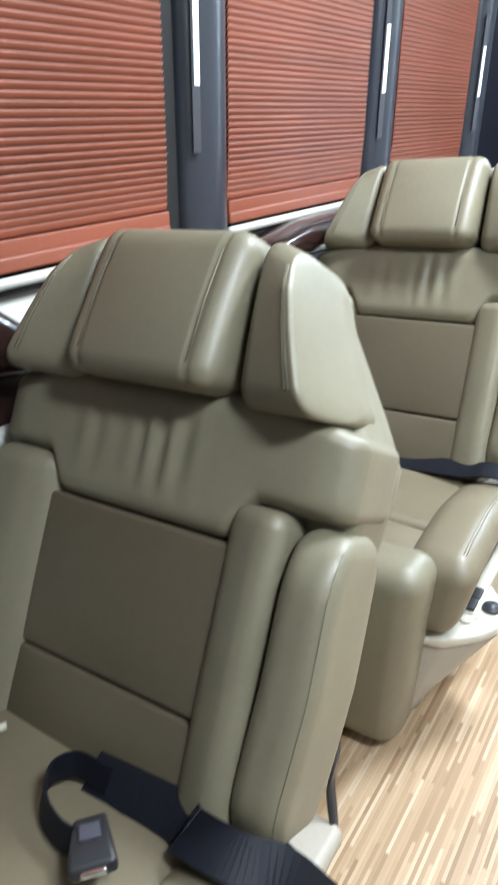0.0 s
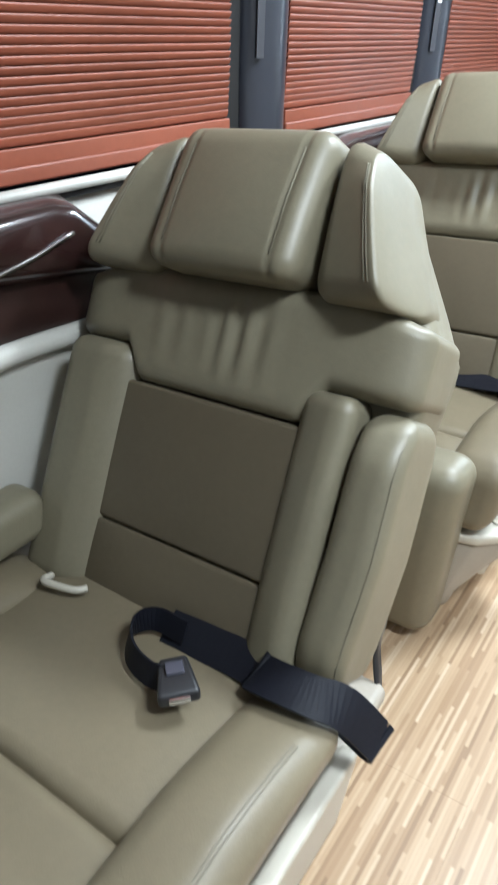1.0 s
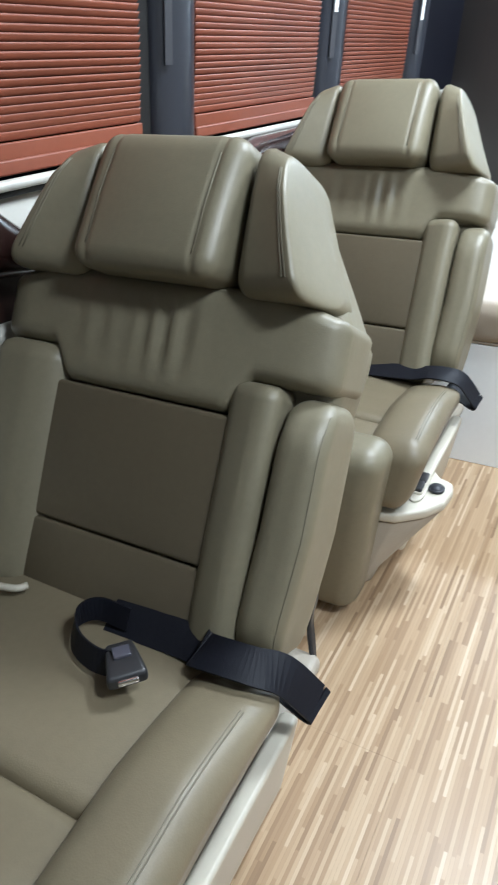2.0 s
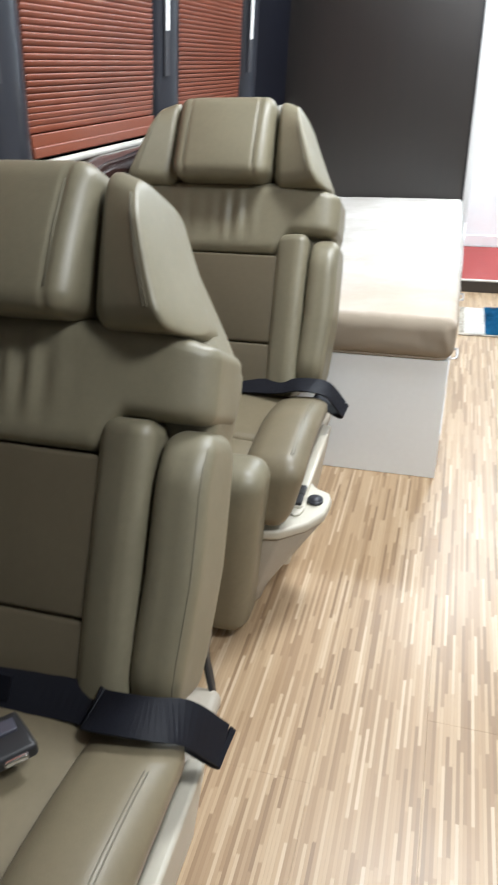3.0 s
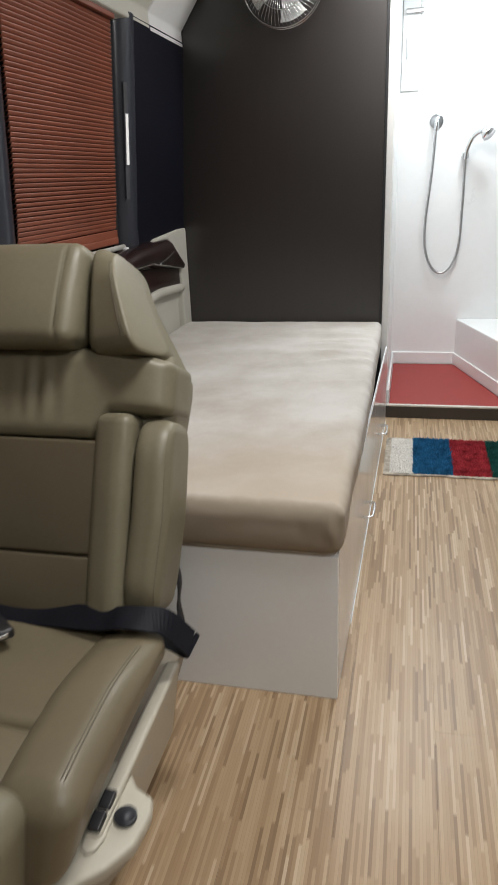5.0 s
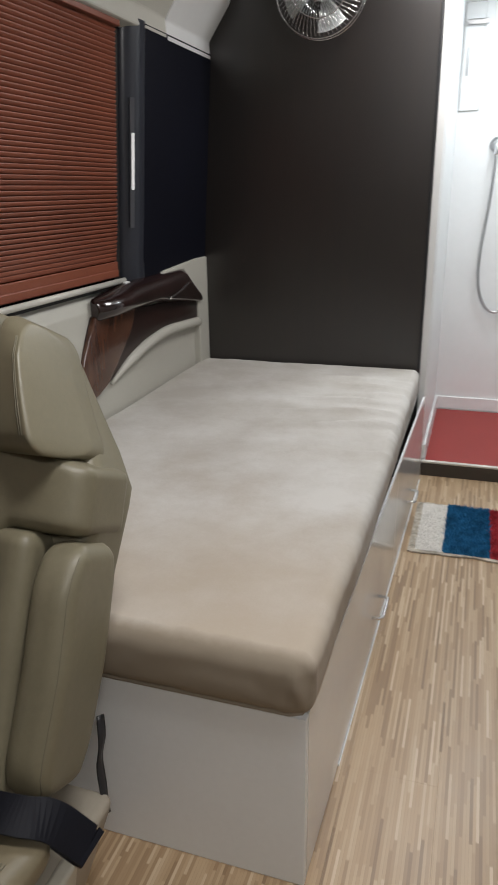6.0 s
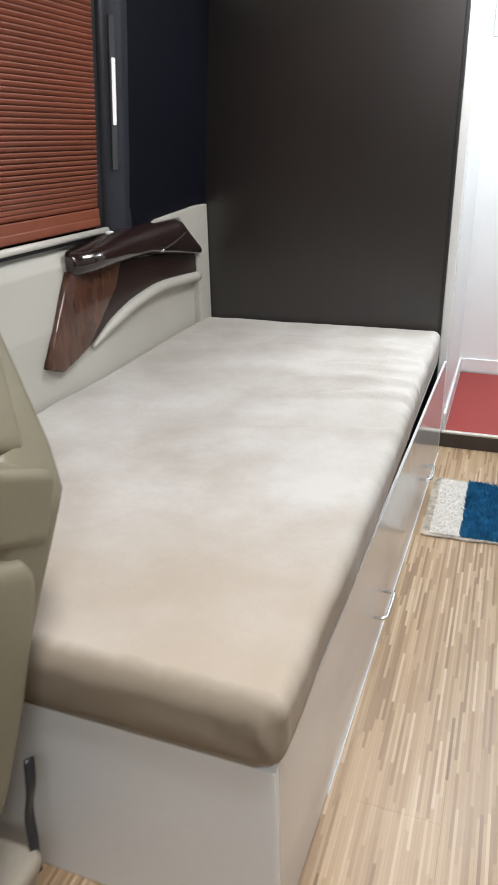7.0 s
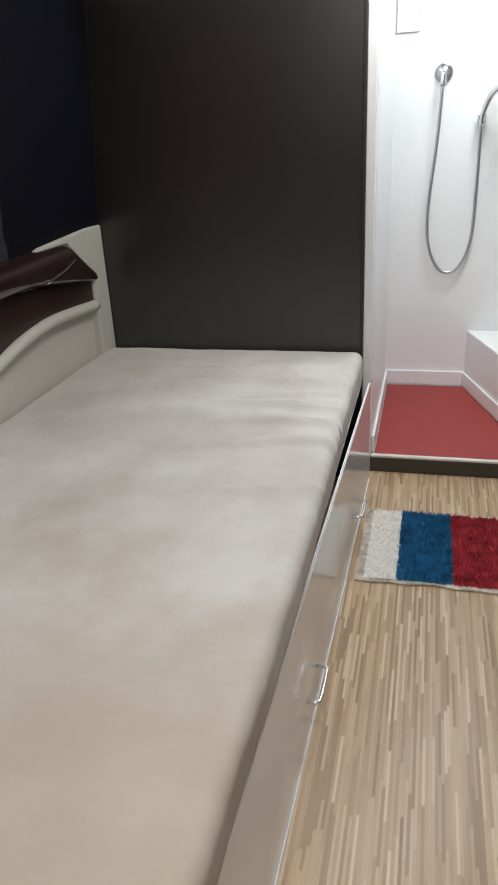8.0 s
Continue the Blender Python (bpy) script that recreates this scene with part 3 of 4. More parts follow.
def make_seat(recline, sink, buckle_x, label):
    """A seat; recline: degrees by which its back leans further, sink: how much lower the back sits."""
    global TILT
    TILT = Matrix.Translation((0, -0.30, 0.38 - sink)) @ Matrix.Rotation(radians(-recline), 4, "X") @ Matrix.Translation((0, 0.30, -0.38))
    seat = empty("recliner_seat", (0, 0, 0), label, "seat", "seats along the window side")

    def add(name, bm, mat, label="", parent=None):
        return part(name, bm, mat, parent or seat, label, mat is not WEBBING)

    # Shell behind the pads, widest at the shoulders.
    def shell(x, y, z):
        v = 0.01 + y
        k = min(1.0, max(0.0, (v - 0.12) / 0.245))
        half = 0.303 - 0.135 * k if v > 0.12 else 0.303 - 0.022 * min(1.0, (0.12 - v) / 0.2)
        if v < -0.1:
            half -= 0.02 * (-0.1 - v) / 0.25
        return back(x / 0.32 * half, v, -0.094 + 0.022 * max(0.0, 1 - max(0.0, v - 0.10) / 0.08) * (v < 0.18) + 0.030 * k + z * (1 - 0.42 * k))

    add("back_shell", soft(0.32, 0.355, 0.066, 0.030, shell, (10, 22, 3)), LEATHER)

    def pleats(x, v):
        k = max(0.0, 1 - abs(x) / 0.16) * max(0.0, 1 - abs(v - 0.10) / 0.08)
        return 0.007 * k * math.sin(x * 148 + 1.3 * math.sin(x * 23)) * (0.6 + 0.4 * math.sin(x * 37))

    def shoulder(x, y, z):
        t = (y / 0.07 + 1) / 2
        k = min(1.0, max(0.0, (abs(x) - 0.138) / 0.045))
        v0 = 0.050 * k * k * (3 - 2 * k)
        v = v0 + (0.180 - 0.022 * min(1.0, max(0.0, abs(x) - 0.2) / 0.08) - v0) * t
        turn_in = (0.022 * (max(0.0, abs(x) - 0.235) / 0.067) ** 2 + 0.010 * max(0.0, 1 - 4 * t) ** 2 * k) * max(0.0, z / 0.077)
        return back(x, v, -0.036 + z + (pleats(x, v) - turn_in if z > 0 else 0.0))

    add("shoulder_panel", soft(0.302, 0.07, 0.077, 0.024, shoulder, (76, 12, 4)), LEATHER)
    add("middle_panel", pad([(-0.170, -0.226), (0.170, -0.226), (0.170, -0.003), (-0.170, -0.0015)], -0.06, 0.034, 0.007, 0.006), INSERT, "brown perforated leather")
    add("lower_panel", pad([(-0.170, -0.38), (0.170, -0.38), (0.170, -0.229), (-0.170, -0.2275)], -0.06, 0.034, 0.007, 0.010), INSERT, "brown perforated leather")
    for s in (-1, 1):
        xs = sorted((s * 0.146, s * (0.236 if s > 0 else 0.288)))
        add("bolster", pad([(xs[0], -0.36), (xs[1], -0.36), (xs[1], 0.052), (xs[0], 0.052)], -0.08, 0.058, 0.022 if s > 0 else 0.030, 0.004, lambda x, v: -0.024 * max(0.0, 1 - (abs(x) - 0.146) / 0.060) ** 1.2, (10, 16, 3)), LEATHER)
    # The right armrest is folded up beside the back.
    def folded(x, y, z):
        # a long lobe with rounded ends, seen from its side
        t = y / 0.188
        e = max(0.0, (abs(t) - 0.60) / 0.40)
        return back(0.2765 + x - 0.012 * max(0.0, -t) + 0.003 * x / 0.035 * (1 - t * t), -0.145 + y, -0.014 + z * (1 - 0.42 * e * e) - 0.006 * e * (t > 0))

    arm = add("armrest", soft(0.035, 0.188, 0.074, 0.027, folded, (8, 22, 8)), LEATHER, "folded-up leather armrest")
    add("stitching", tube([folded(0.0275, -0.17 + 0.0283 * k, 0.0665) for k in range(13)], 0.0009, 6), THREAD, "", arm)
    add("hinge", tube([back(0.236, -0.02, 0.0), back(0.25, -0.02, 0.0)], 0.022, 14), SHADOWY)
    # The left one lies level.
    add("armrest", soft(0.042, 0.20, 0.045, 0.028, lambda x, y, z: (-0.292 + x, -0.46 + y, 0.455 + z)), LEATHER, "lowered leather armrest")
    # Headrest of three cushions.
    def crease(x, v):
        dip = -0.004 * math.exp(-((x - 0.088) / 0.004) ** 2) - 0.004 * math.exp(-((x + 0.094) / 0.004) ** 2)
        return dip + 0.034 * max(0.0, 0.36 - v) / 0.19

    head = add("headrest", pad([(-0.130, 0.172), (0.124, 0.172), (0.124, 0.383), (-0.130, 0.383)], -0.045, 0.074, 0.032, 0.010, crease, (40, 10, 4)), LEATHER, "padded leather headrest")
    for sx in (0.088, -0.094):
        add("stitching", seam([(sx, 0.205, 0.1030), (sx, 0.28, 0.0925), (sx, 0.35, 0.0755)], 0.0011), THREAD, "", head)
    for s in (-1, 1):
        def wing(x, y, z, s=s):
            # the face cants forward to a stitched edge, then the side falls back
            a, t = (x / 0.08 + 1) / 2, y / 0.1
            b = max(0.0, (t + 1) / 2)
            edge, out = 0.250 - 0.074 * b ** 0.9, 0.284 - 0.092 * b ** 0.9
            lip = 0.100 - 0.026 * b - 0.02 * max(0.0, b - 0.7) / 0.3
            bend = 1 / (1 + math.exp(-(a - 0.80) / 0.075))
            px = 0.131 + (edge - 0.131) * min(1.0, a / 0.78) + (out - edge) * max(0.0, a - 0.78) / 0.22
            front = (0.056 + (lip - 0.056) * min(1.0, a / 0.78)) * (1 - bend) + (lip + (-0.03 - lip) * max(0.0, a - 0.78) / 0.22) * bend
            b -= 0.10 * b * max(0.0, a - 0.3)
            front += 0.006 * (1 - t * t)
            return back(s * px, 0.164 + 0.210 * b, -0.075 + (front + 0.075) * (z / 0.075 + 1) / 2)

        w = add("headrest_wing", soft(0.08, 0.1, 0.075, 0.030, wing, (22, 10, 5)), LEATHER, "slanted leather side cushion of the headrest")
        for off in (0.66, 0.70):
            line = [wing(0.08 * (2 * off - 1), q, 0.0752) for q in (-0.075, -0.04, 0.0, 0.04, 0.07)]
            add("stitching", tube(line, 0.0011, 6), THREAD, "", w)

    # Seat cushion: a centre in two pieces and a bolster on each side.
    def squab(y0, y1, z0, z1, hx, drop=0.0):
        def warp(x, y, z):
            t = y / ((y1 - y0) / 2)
            top = 0.010 * (1 - (x / hx) ** 2) if z > 0 else 0.0
            rise = 0.018 * max(0.0, -t) - drop * max(0.0, -t) ** 3
            return (x, (y0 + y1) / 2 + y, (z0 + z1) / 2 + z + (top + rise if z > 0 else 0.0))

        return soft(hx, (y1 - y0) / 2, (z1 - z0) / 2, 0.026, warp, (10, 10, 3))

    add("cushion", squab(-0.578, -0.24, 0.26, 0.372, 0.232), SEATING, "leather cushion, warm light put into its browner tone")
    add("front_cushion", squab(-0.735, -0.574, 0.25, 0.388, 0.232, 0.035), SEATING)
    for s in (-1, 1):
        def side(x, y, z, s=s):
            # a wedge: tall and square at the front, low and narrow where the belt crosses it
            t, o, u = y / 0.225, x / 0.068, z / 0.075
            top = 0.430 - 0.050 * max(0.0, t + 0.1) ** 1.4 - 0.030 * max(0.0, -t - 0.55) ** 1.4 - 0.010 * (1 - o) / 2
            low = 0.268 + 0.072 * (t + 1) / 2
            zz = low + (top - low) * (u + 1) / 2 + (0.009 * (1 - o * o) if u > 0 else 0.0)
            px = 0.272 + x * (1 - 0.06 * max(0.0, t)) - 0.010 * t - 0.26 * max(0.0, top - zz - 0.03) * (o + 1) / 2
            return (s * px, -0.522 + y + 0.012 * u * (1 - t) / 2, zz)

        add("side_bolster", soft(0.068, 0.225, 0.075, 0.042, side, (10, 16, 8)), SEATING)
        for off in (0.036, 0.041):
            add("stitching", tube([side(off, -0.185 + 0.029 * k, 0.0752) for k in range(12)], 0.0009, 6), THREAD)

    # Leg rest hanging in front.
    def leg(x, y, z):
        t = z / 0.214
        hx = 0.266 + 0.026 * t
        return (x / 0.27 * hx, -0.775 + y - 0.012 * (1 - t * t) * (y < 0) + 0.02 * (1 - t) * 0.5, 0.231 + z)

    add("leg_rest", soft(0.27, 0.062, 0.214, 0.045, leg, (10, 5, 10)), LEATHER, "thick leather leg rest hanging in front")

    # Plinth of beige plastic, shade put into its colour, with its switch panel.
    def plinth(x, y, z):
        b = (z / 0.13 + 1) / 2
        return (x / 0.3 * (0.235 + 0.078 * b), -0.42 + y * (0.86 + 0.14 * b), 0.13 + z)

    add("plinth", soft(0.3, 0.30, 0.13, 0.02, plinth, (4, 6, 6)), SHADEDPLASTIC, "beige plastic plinth, its shade put into a grey-brown tone")

    def valance(x, y, z):
        b = (z / 0.085 + 1) / 2
        return (0.318 + x - 0.03 * (1 - b), -0.46 + y, 0.190 + z + 0.006 * b * (y / 0.19 + 1))

    add("side_cover", soft(0.014, 0.19, 0.085, 0.008, valance, (2, 8, 6)), PLASTIC)
    out = [(0.27, -0.50), (0.315, -0.505), (0.345, -0.545), (0.378, -0.560), (0.386, -0.59), (0.380, -0.645), (0.352, -0.690), (0.300, -0.735), (0.25, -0.745), (0.24, -0.60)]
    tray = prism(out, "z", 0.238, 0.262, 0.007, 3)
    # the bracket's darker tone paints the shade under the tray's lip
    bracket = prism([(0.20 + (a - 0.20) * 0.96, -0.62 + (b + 0.62) * 0.96) for a, b in out], "z", 0.03, 0.239, 0.006)
    for v in bracket.verts:
        if v.co.z < 0.15:
            v.co.x = 0.225 + (v.co.x - 0.25) * 0.15
            v.co.y = -0.63 + (v.co.y + 0.62) * 0.80
    add("bracket", bracket, SHADEDPLASTIC, "plastic bracket, shade under the lip put into its tone")
    panel_ = add("switch_panel", tray, PLASTIC, "pale plastic switch panel")
    sharp(panel_, 50)
    sharp(add("switch_base", prism([(0.302, -0.568), (0.311, -0.558), (0.324, -0.558), (0.331, -0.568), (0.336, -0.645), (0.330, -0.668), (0.318, -0.676), (0.307, -0.668), (0.303, -0.650)], "z", 0.2618, 0.268, 0.003), PLASTIC, "", panel_), 50)
    for yy in (-0.592, -0.630):
        sw = add("rocker_switch", soft(0.0100, 0.016, 0.009, 0.003, lambda x, y, z, yy=yy: (0.318 + x, yy + y, 0.274 + z + 0.12 * y), (2, 2, 2)), SHADOWY, "black rocker switch", panel_)
    add("knob", disc((0.352, -0.606, 0.267), "z", 0.0175, 0.012, 28, 0.003), Mat("knob_blue_black", (0.03, 0.032, 0.04), 0.45).m, "dark round knob", panel_)

    # Lap belt lying on the seat, its free end looped out at the side.
    q = buckle_x
    pts = spline([(q - 0.09, -0.312, 0.390), (q, -0.304, 0.389), (q + 0.06, -0.306, 0.392), (0.205, -0.322, 0.406), (0.252, -0.330, 0.419), (0.292, -0.325, 0.417), (0.326, -0.306, 0.398), (0.362, -0.284, 0.342)], 6)
    k = len(pts)
    wide = [Vector((0, 0.88, 0.42)).lerp(Vector((0.1, 1.0, 0.15)), min(1.0, i / (k * 0.75))) for i in range(k)]
    belt = add("seat_belt", ribbon(pts, wide, 0.055), WEBBING, "navy webbing lap belt")
    pts2 = spline([(0.362, -0.284, 0.342), (0.366, -0.283, 0.335), (0.354, -0.281, 0.332), (0.318, -0.28, 0.350), (0.28, -0.275, 0.362)], 6)
    add("belt_loop", ribbon(pts2, [Vector((0.1, 1.0, 0.15))] * len(pts2), 0.055), WEBBING, "", belt)
    pts3 = spline([(q - 0.05, -0.318, 0.404), (q - 0.098, -0.325, 0.412), (q - 0.112, -0.355, 0.414), (q - 0.088, -0.388, 0.410), (q - 0.045, -0.402, 0.408), (q - 0.005, -0.398, 0.410)], 6)
    add("belt_loop", ribbon(pts3, [Vector((0.1, 0.35, 0.9))] * len(pts3), 0.036), WEBBING, "", belt)
    turn = Matrix.Rotation(radians(48), 3, "Z")

    def buck(x, y, z):
        t = y / 0.033
        return Vector((q, -0.395, 0.413)) + turn @ Vector((x * (1 - 0.2 * t), y, z + 0.004 * (1 - t * t)))

    add("buckle", soft(0.023, 0.033, 0.010, 0.006, buck, (4, 4, 2)), SHADOWY, "black plastic buckle", belt)
    add("buckle_plate", soft(0.014, 0.005, 0.004, 0.002, lambda x, y, z: Vector((q, -0.395, 0.413)) + turn @ Vector((x, y - 0.032, z + 0.002)), (2, 2, 2)), CHROME, "bright metal buckle plate", belt)
    add("buckle_button", soft(0.012, 0.010, 0.004, 0.002, lambda x, y, z: Vector((q, -0.395, 0.413)) + turn @ Vector((x, y + 0.006, z + 0.0145)), (2, 2, 2)), Mat("buckle_grey", (0.07, 0.07, 0.09), 0.25).m, "glossy grey release button", belt)
    add("seat_loop", tube(spline([(-0.19, -0.325, 0.392), (-0.185, -0.345, 0.396), (-0.13, -0.335, 0.396), (-0.118, -0.318, 0.393)], 5), 0.006, 8), PLASTIC, "pale plastic loop in the seat crease")
    strap = spline([(0.272, -0.085, 0.38), (0.280, -0.100, 0.345), (0.279, -0.112, 0.305), (0.288, -0.124, 0.265), (0.301, -0.140, 0.228)], 5)
    add("release_strap", ribbon(strap, [Vector((0.15 + 0.2 * math.sin(q * 0.6), 1, 0)) for q in range(len(strap))], 0.015), SHADOWY, "dark hanging strap")
    return seat


make_seat(0.0, 0.0, 0.03, "olive-beige leather recliner seat with winged headrest and folded armrest").matrix_basis = pose(CX, 0, 0)
make_seat(3.7, 0.018, 0.13, "olive-beige leather recliner seat, leaning further back, lap belt across it").matrix_basis = pose(CX + 0.004, -1.035, 0)


# ---- bed ----
bed = empty("bed_base", (-0.47, 1.0, 0), "white laminate box bed with drawers and wire handles", "bed")
BT = 0.383
tuck(part("front_panel", box(-0.955, 0.0, 0.0, 0.018, 0.001, BT, 0.0012), MATTWHITE, smooth=False), bed)
def skew(bm):
    """The aisle side of the bed stands a little askew: it drifts out towards the far end."""
    for v in bm.verts:
        v.co.x += 0.0185 * v.co.y
    return bm


tuck(part("side_panel", skew(box(-0.0085, -0.0042, 0.0183, 1.997, 0.001, BT - 0.001, 0.0012)), MATTWHITE, smooth=False), bed)
tuck(part("deck", box(-0.955, -0.0185, 0.0185, 1.997, BT - 0.04, BT - 0.022), MATTWHITE, smooth=False), bed)
for y0, y1 in ((0.0186, 1.1690), (1.1708, 1.997)):
    dr = tuck(part("drawer_front", skew(box(-0.0040, 0.0, y0, y1, 0.004, BT, 0.0008)), GLOSSWHITE, None, "glossy white drawer front", False), bed)
    hy = 0.78 if y0 < 1 else 1.56
    hz = 0.115
    pts = [(-0.002, hy - 0.055, hz), (0.022, hy - 0.055, hz), (0.0275, hy - 0.049, hz), (0.0285, hy, hz), (0.0275, hy + 0.049, hz), (0.022, hy + 0.055, hz), (-0.002, hy + 0.055, hz)]
    h = part("handle", skew(tube(pts, 0.0046, 10)), POLISHED, None, "bright wire handle")
    tuck(h, dr)
tuck(part("floor_bead", skew(box(0.0003, 0.0028, 0.30, 1.992, 0.0005, 0.006, 0.0006)), MATTWHITE, smooth=False), bed)


def mattress():
    hx, hy, hz = 0.480, 1.002, 0.060

    def warp(x, y, z):
        px, py, pz = -0.476 + x, 0.988 + y, BT + 0.001 + hz + z
        s, t = x / hx, y / hy
        if z > 0:
            pz += 0.005 * (1 - s ** 4) * (1 - t ** 6)
            # soft folds that run across from the aisle side
            for fy, fx, w, a, slope in ((1.30, -0.10, 0.016, 0.016, 0.10), (1.42, -0.16, 0.018, 0.015, -0.06), (1.51, -0.10, 0.015, 0.013, 0.12), (1.63, -0.2, 0.018, 0.012, 0.02), (1.18, -0.07, 0.014, 0.015, 0.22), (1.74, -0.25, 0.02, 0.009, 0.03), (0.92, -0.12, 0.022, 0.008, 0.3)):
                d = (py - fy - slope * (px - fx)) / w
                reach = math.exp(-(((px - fx) / 0.21) ** 2))
                pz += 1.6 * a * math.exp(-d * d) * reach - 1.0 * a * math.exp(-((d - 1.6) ** 2)) * reach
            pz += 0.005 * noise.noise((px * 5, py * 5, 0.3)) + 0.0016 * noise.noise((px * 17, py * 17, 1.3))
        # gathers along the aisle side and creases fanning from the front corner
        if s > 0.9:
            g = 0.25 + 0.75 * math.exp(-((py - 1.30) / 0.38) ** 2)
            px += 0.006 + 0.007 * math.exp(-((py - 0.75) / 0.65) ** 2) + 0.0042 * g * math.sin(py * 112 + 3 * math.sin(py * 11)) * (0.6 + 0.4 * z / hz) + 0.003 * noise.noise((py * 6, 1.0, z * 8))
        if t < -0.97:
            py += 0.0022 * noise.noise((px * 7, 3.0, z * 10)) + 0.002 * noise.noise((px * 22, 5.0, z * 25))
            fan = math.exp(-((px + 0.02) / 0.05) ** 2)
            py += 0.0028 * fan * math.sin(px * 150 + z * 60)
        # the lower edge is drawn in under the pad
        k = max(0.0, -z / hz - 0.2)
        px -= 0.004 * k * s
        py += 0.004 * k * (t < -0.97)
        return (px, py, pz)

    return soft(hx, hy, hz, 0.032, warp, (60, 170, 8))


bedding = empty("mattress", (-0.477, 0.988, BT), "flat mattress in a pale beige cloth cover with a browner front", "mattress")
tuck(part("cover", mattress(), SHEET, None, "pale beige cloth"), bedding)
hem_line = [(-0.945, 0.001), (-0.030, 0.001), (-0.010, 0.010), (-0.003, 0.035), (0.003, 0.5), (0.003, 1.975)]
tuck(part("hem", tube([(a, b, BT + 0.0052) for a, b in hem_line], 0.004, 8), SHEET, None, "tucked lower hem of the cover"), bedding)


# ---- armrest panels on the wall ----
def wall_trim(y):
    base = empty("armrest_panel", (-0.95, y, 0.75), "dark burl wood armrest panel with pale moulding on the wall", "armrest panel", "armrest panels along the wall")
    xw = XL + 0.020

    def ob(bm, mat, name, label="", parent=None, smooth=True):
        o = part(name, bm, mat, None, label, smooth)
        bpy.context.view_layer.update()
        return tuck(o, parent or base)

    # y from 0 (front tip) to 1.0 (end by the next panel)
    lower = [(-0.030, 0.605), (0.02, 0.70), (0.085, 0.80), (0.12, 0.845), (0.40, 0.83), (0.99, 0.79), (0.99, 0.70), (0.80, 0.712), (0.62, 0.718), (0.46, 0.700), (0.32, 0.665), (0.20, 0.615), (0.10, 0.592), (0.03, 0.578)]
    sharp(ob(prism([(y + a, b) for a, b in lower], "x", xw - 0.02, xw + 0.014, 0.005, 3), RECESS, "recess", "dark brown recess"), 40)
    leg = [(-0.030, 0.605), (0.02, 0.70), (0.085, 0.80), (0.12, 0.845), (0.40, 0.834), (0.36, 0.76), (0.24, 0.665), (0.165, 0.612), (0.10, 0.592), (0.03, 0.578)]
    sharp(ob(prism([(y + a, b) for a, b in leg], "x", xw - 0.02, xw + 0.024, 0.008, 3), BURL, "veneer", "brown burl veneer"), 40)

    def cap(px, py, pz):
        a = py / 0.435
        b = (pz / 0.06 + 1) / 2
        top = 0.926 - 0.050 * max(0.0, -a - 0.45) - 0.125 * max(0.0, a - 0.62) / 0.38
        low = 0.826 - 0.060 * max(0.0, a)
        out = (0.030 - 0.016 * a) * (1 - (2 * b - 1) ** 2)
        tip = 1 - 0.55 * (max(0.0, -a - 0.70) / 0.30) ** 2
        return (xw + 0.010 + (px + (out if px > 0 else 0)) * tip, y + 0.125 + 0.435 + py * (1 - 0.05 * b * (a > 0)), low + (top - low) * b)

    ob(soft(0.026, 0.435, 0.06, 0.025, cap, (4, 24, 8)), GLOSSBROWN, "cap", "glossy dark brown cap")
    ob(ribbon(spline([(xw + 0.054, y + 0.62, 0.832), (xw + 0.060, y + 0.72, 0.850), (xw + 0.063, y + 0.80, 0.872)], 5), [(0, -0.3, 1)] * 11, 0.006, 0.002), CHROME, "bright_line", "thin bright metal line")
    arc = spline([(xw + 0.006, y + 0.215, 0.602), (xw + 0.014, y + 0.32, 0.648), (xw + 0.018, y + 0.47, 0.685), (xw + 0.018, y + 0.65, 0.702), (xw + 0.018, y + 0.82, 0.695), (xw + 0.016, y + 0.99, 0.682)], 6)
    ob(tube(arc, [0.006 + 0.013 * min(1, i / 8) for i in range(len(arc))], 10), LINING, "moulding", "pale curved moulding")
    return base


for ty in (0.905, -0.505, -1.925):
    wall_trim(ty)
brow = [(1.50, 0.916), (1.56, 0.932), (1.885, 0.949), (1.9965, 0.947), (1.9965, BT + 0.10), (1.888, BT + 0.10), (1.888, 0.800), (1.735, 0.918)]
structure("wall_end_block", prism(brow, "x", XL + 0.010, XL + 0.046, 0.006), LINING, "pale grey-beige end block of the wall lining, cut aslant over the armrest", "wall")


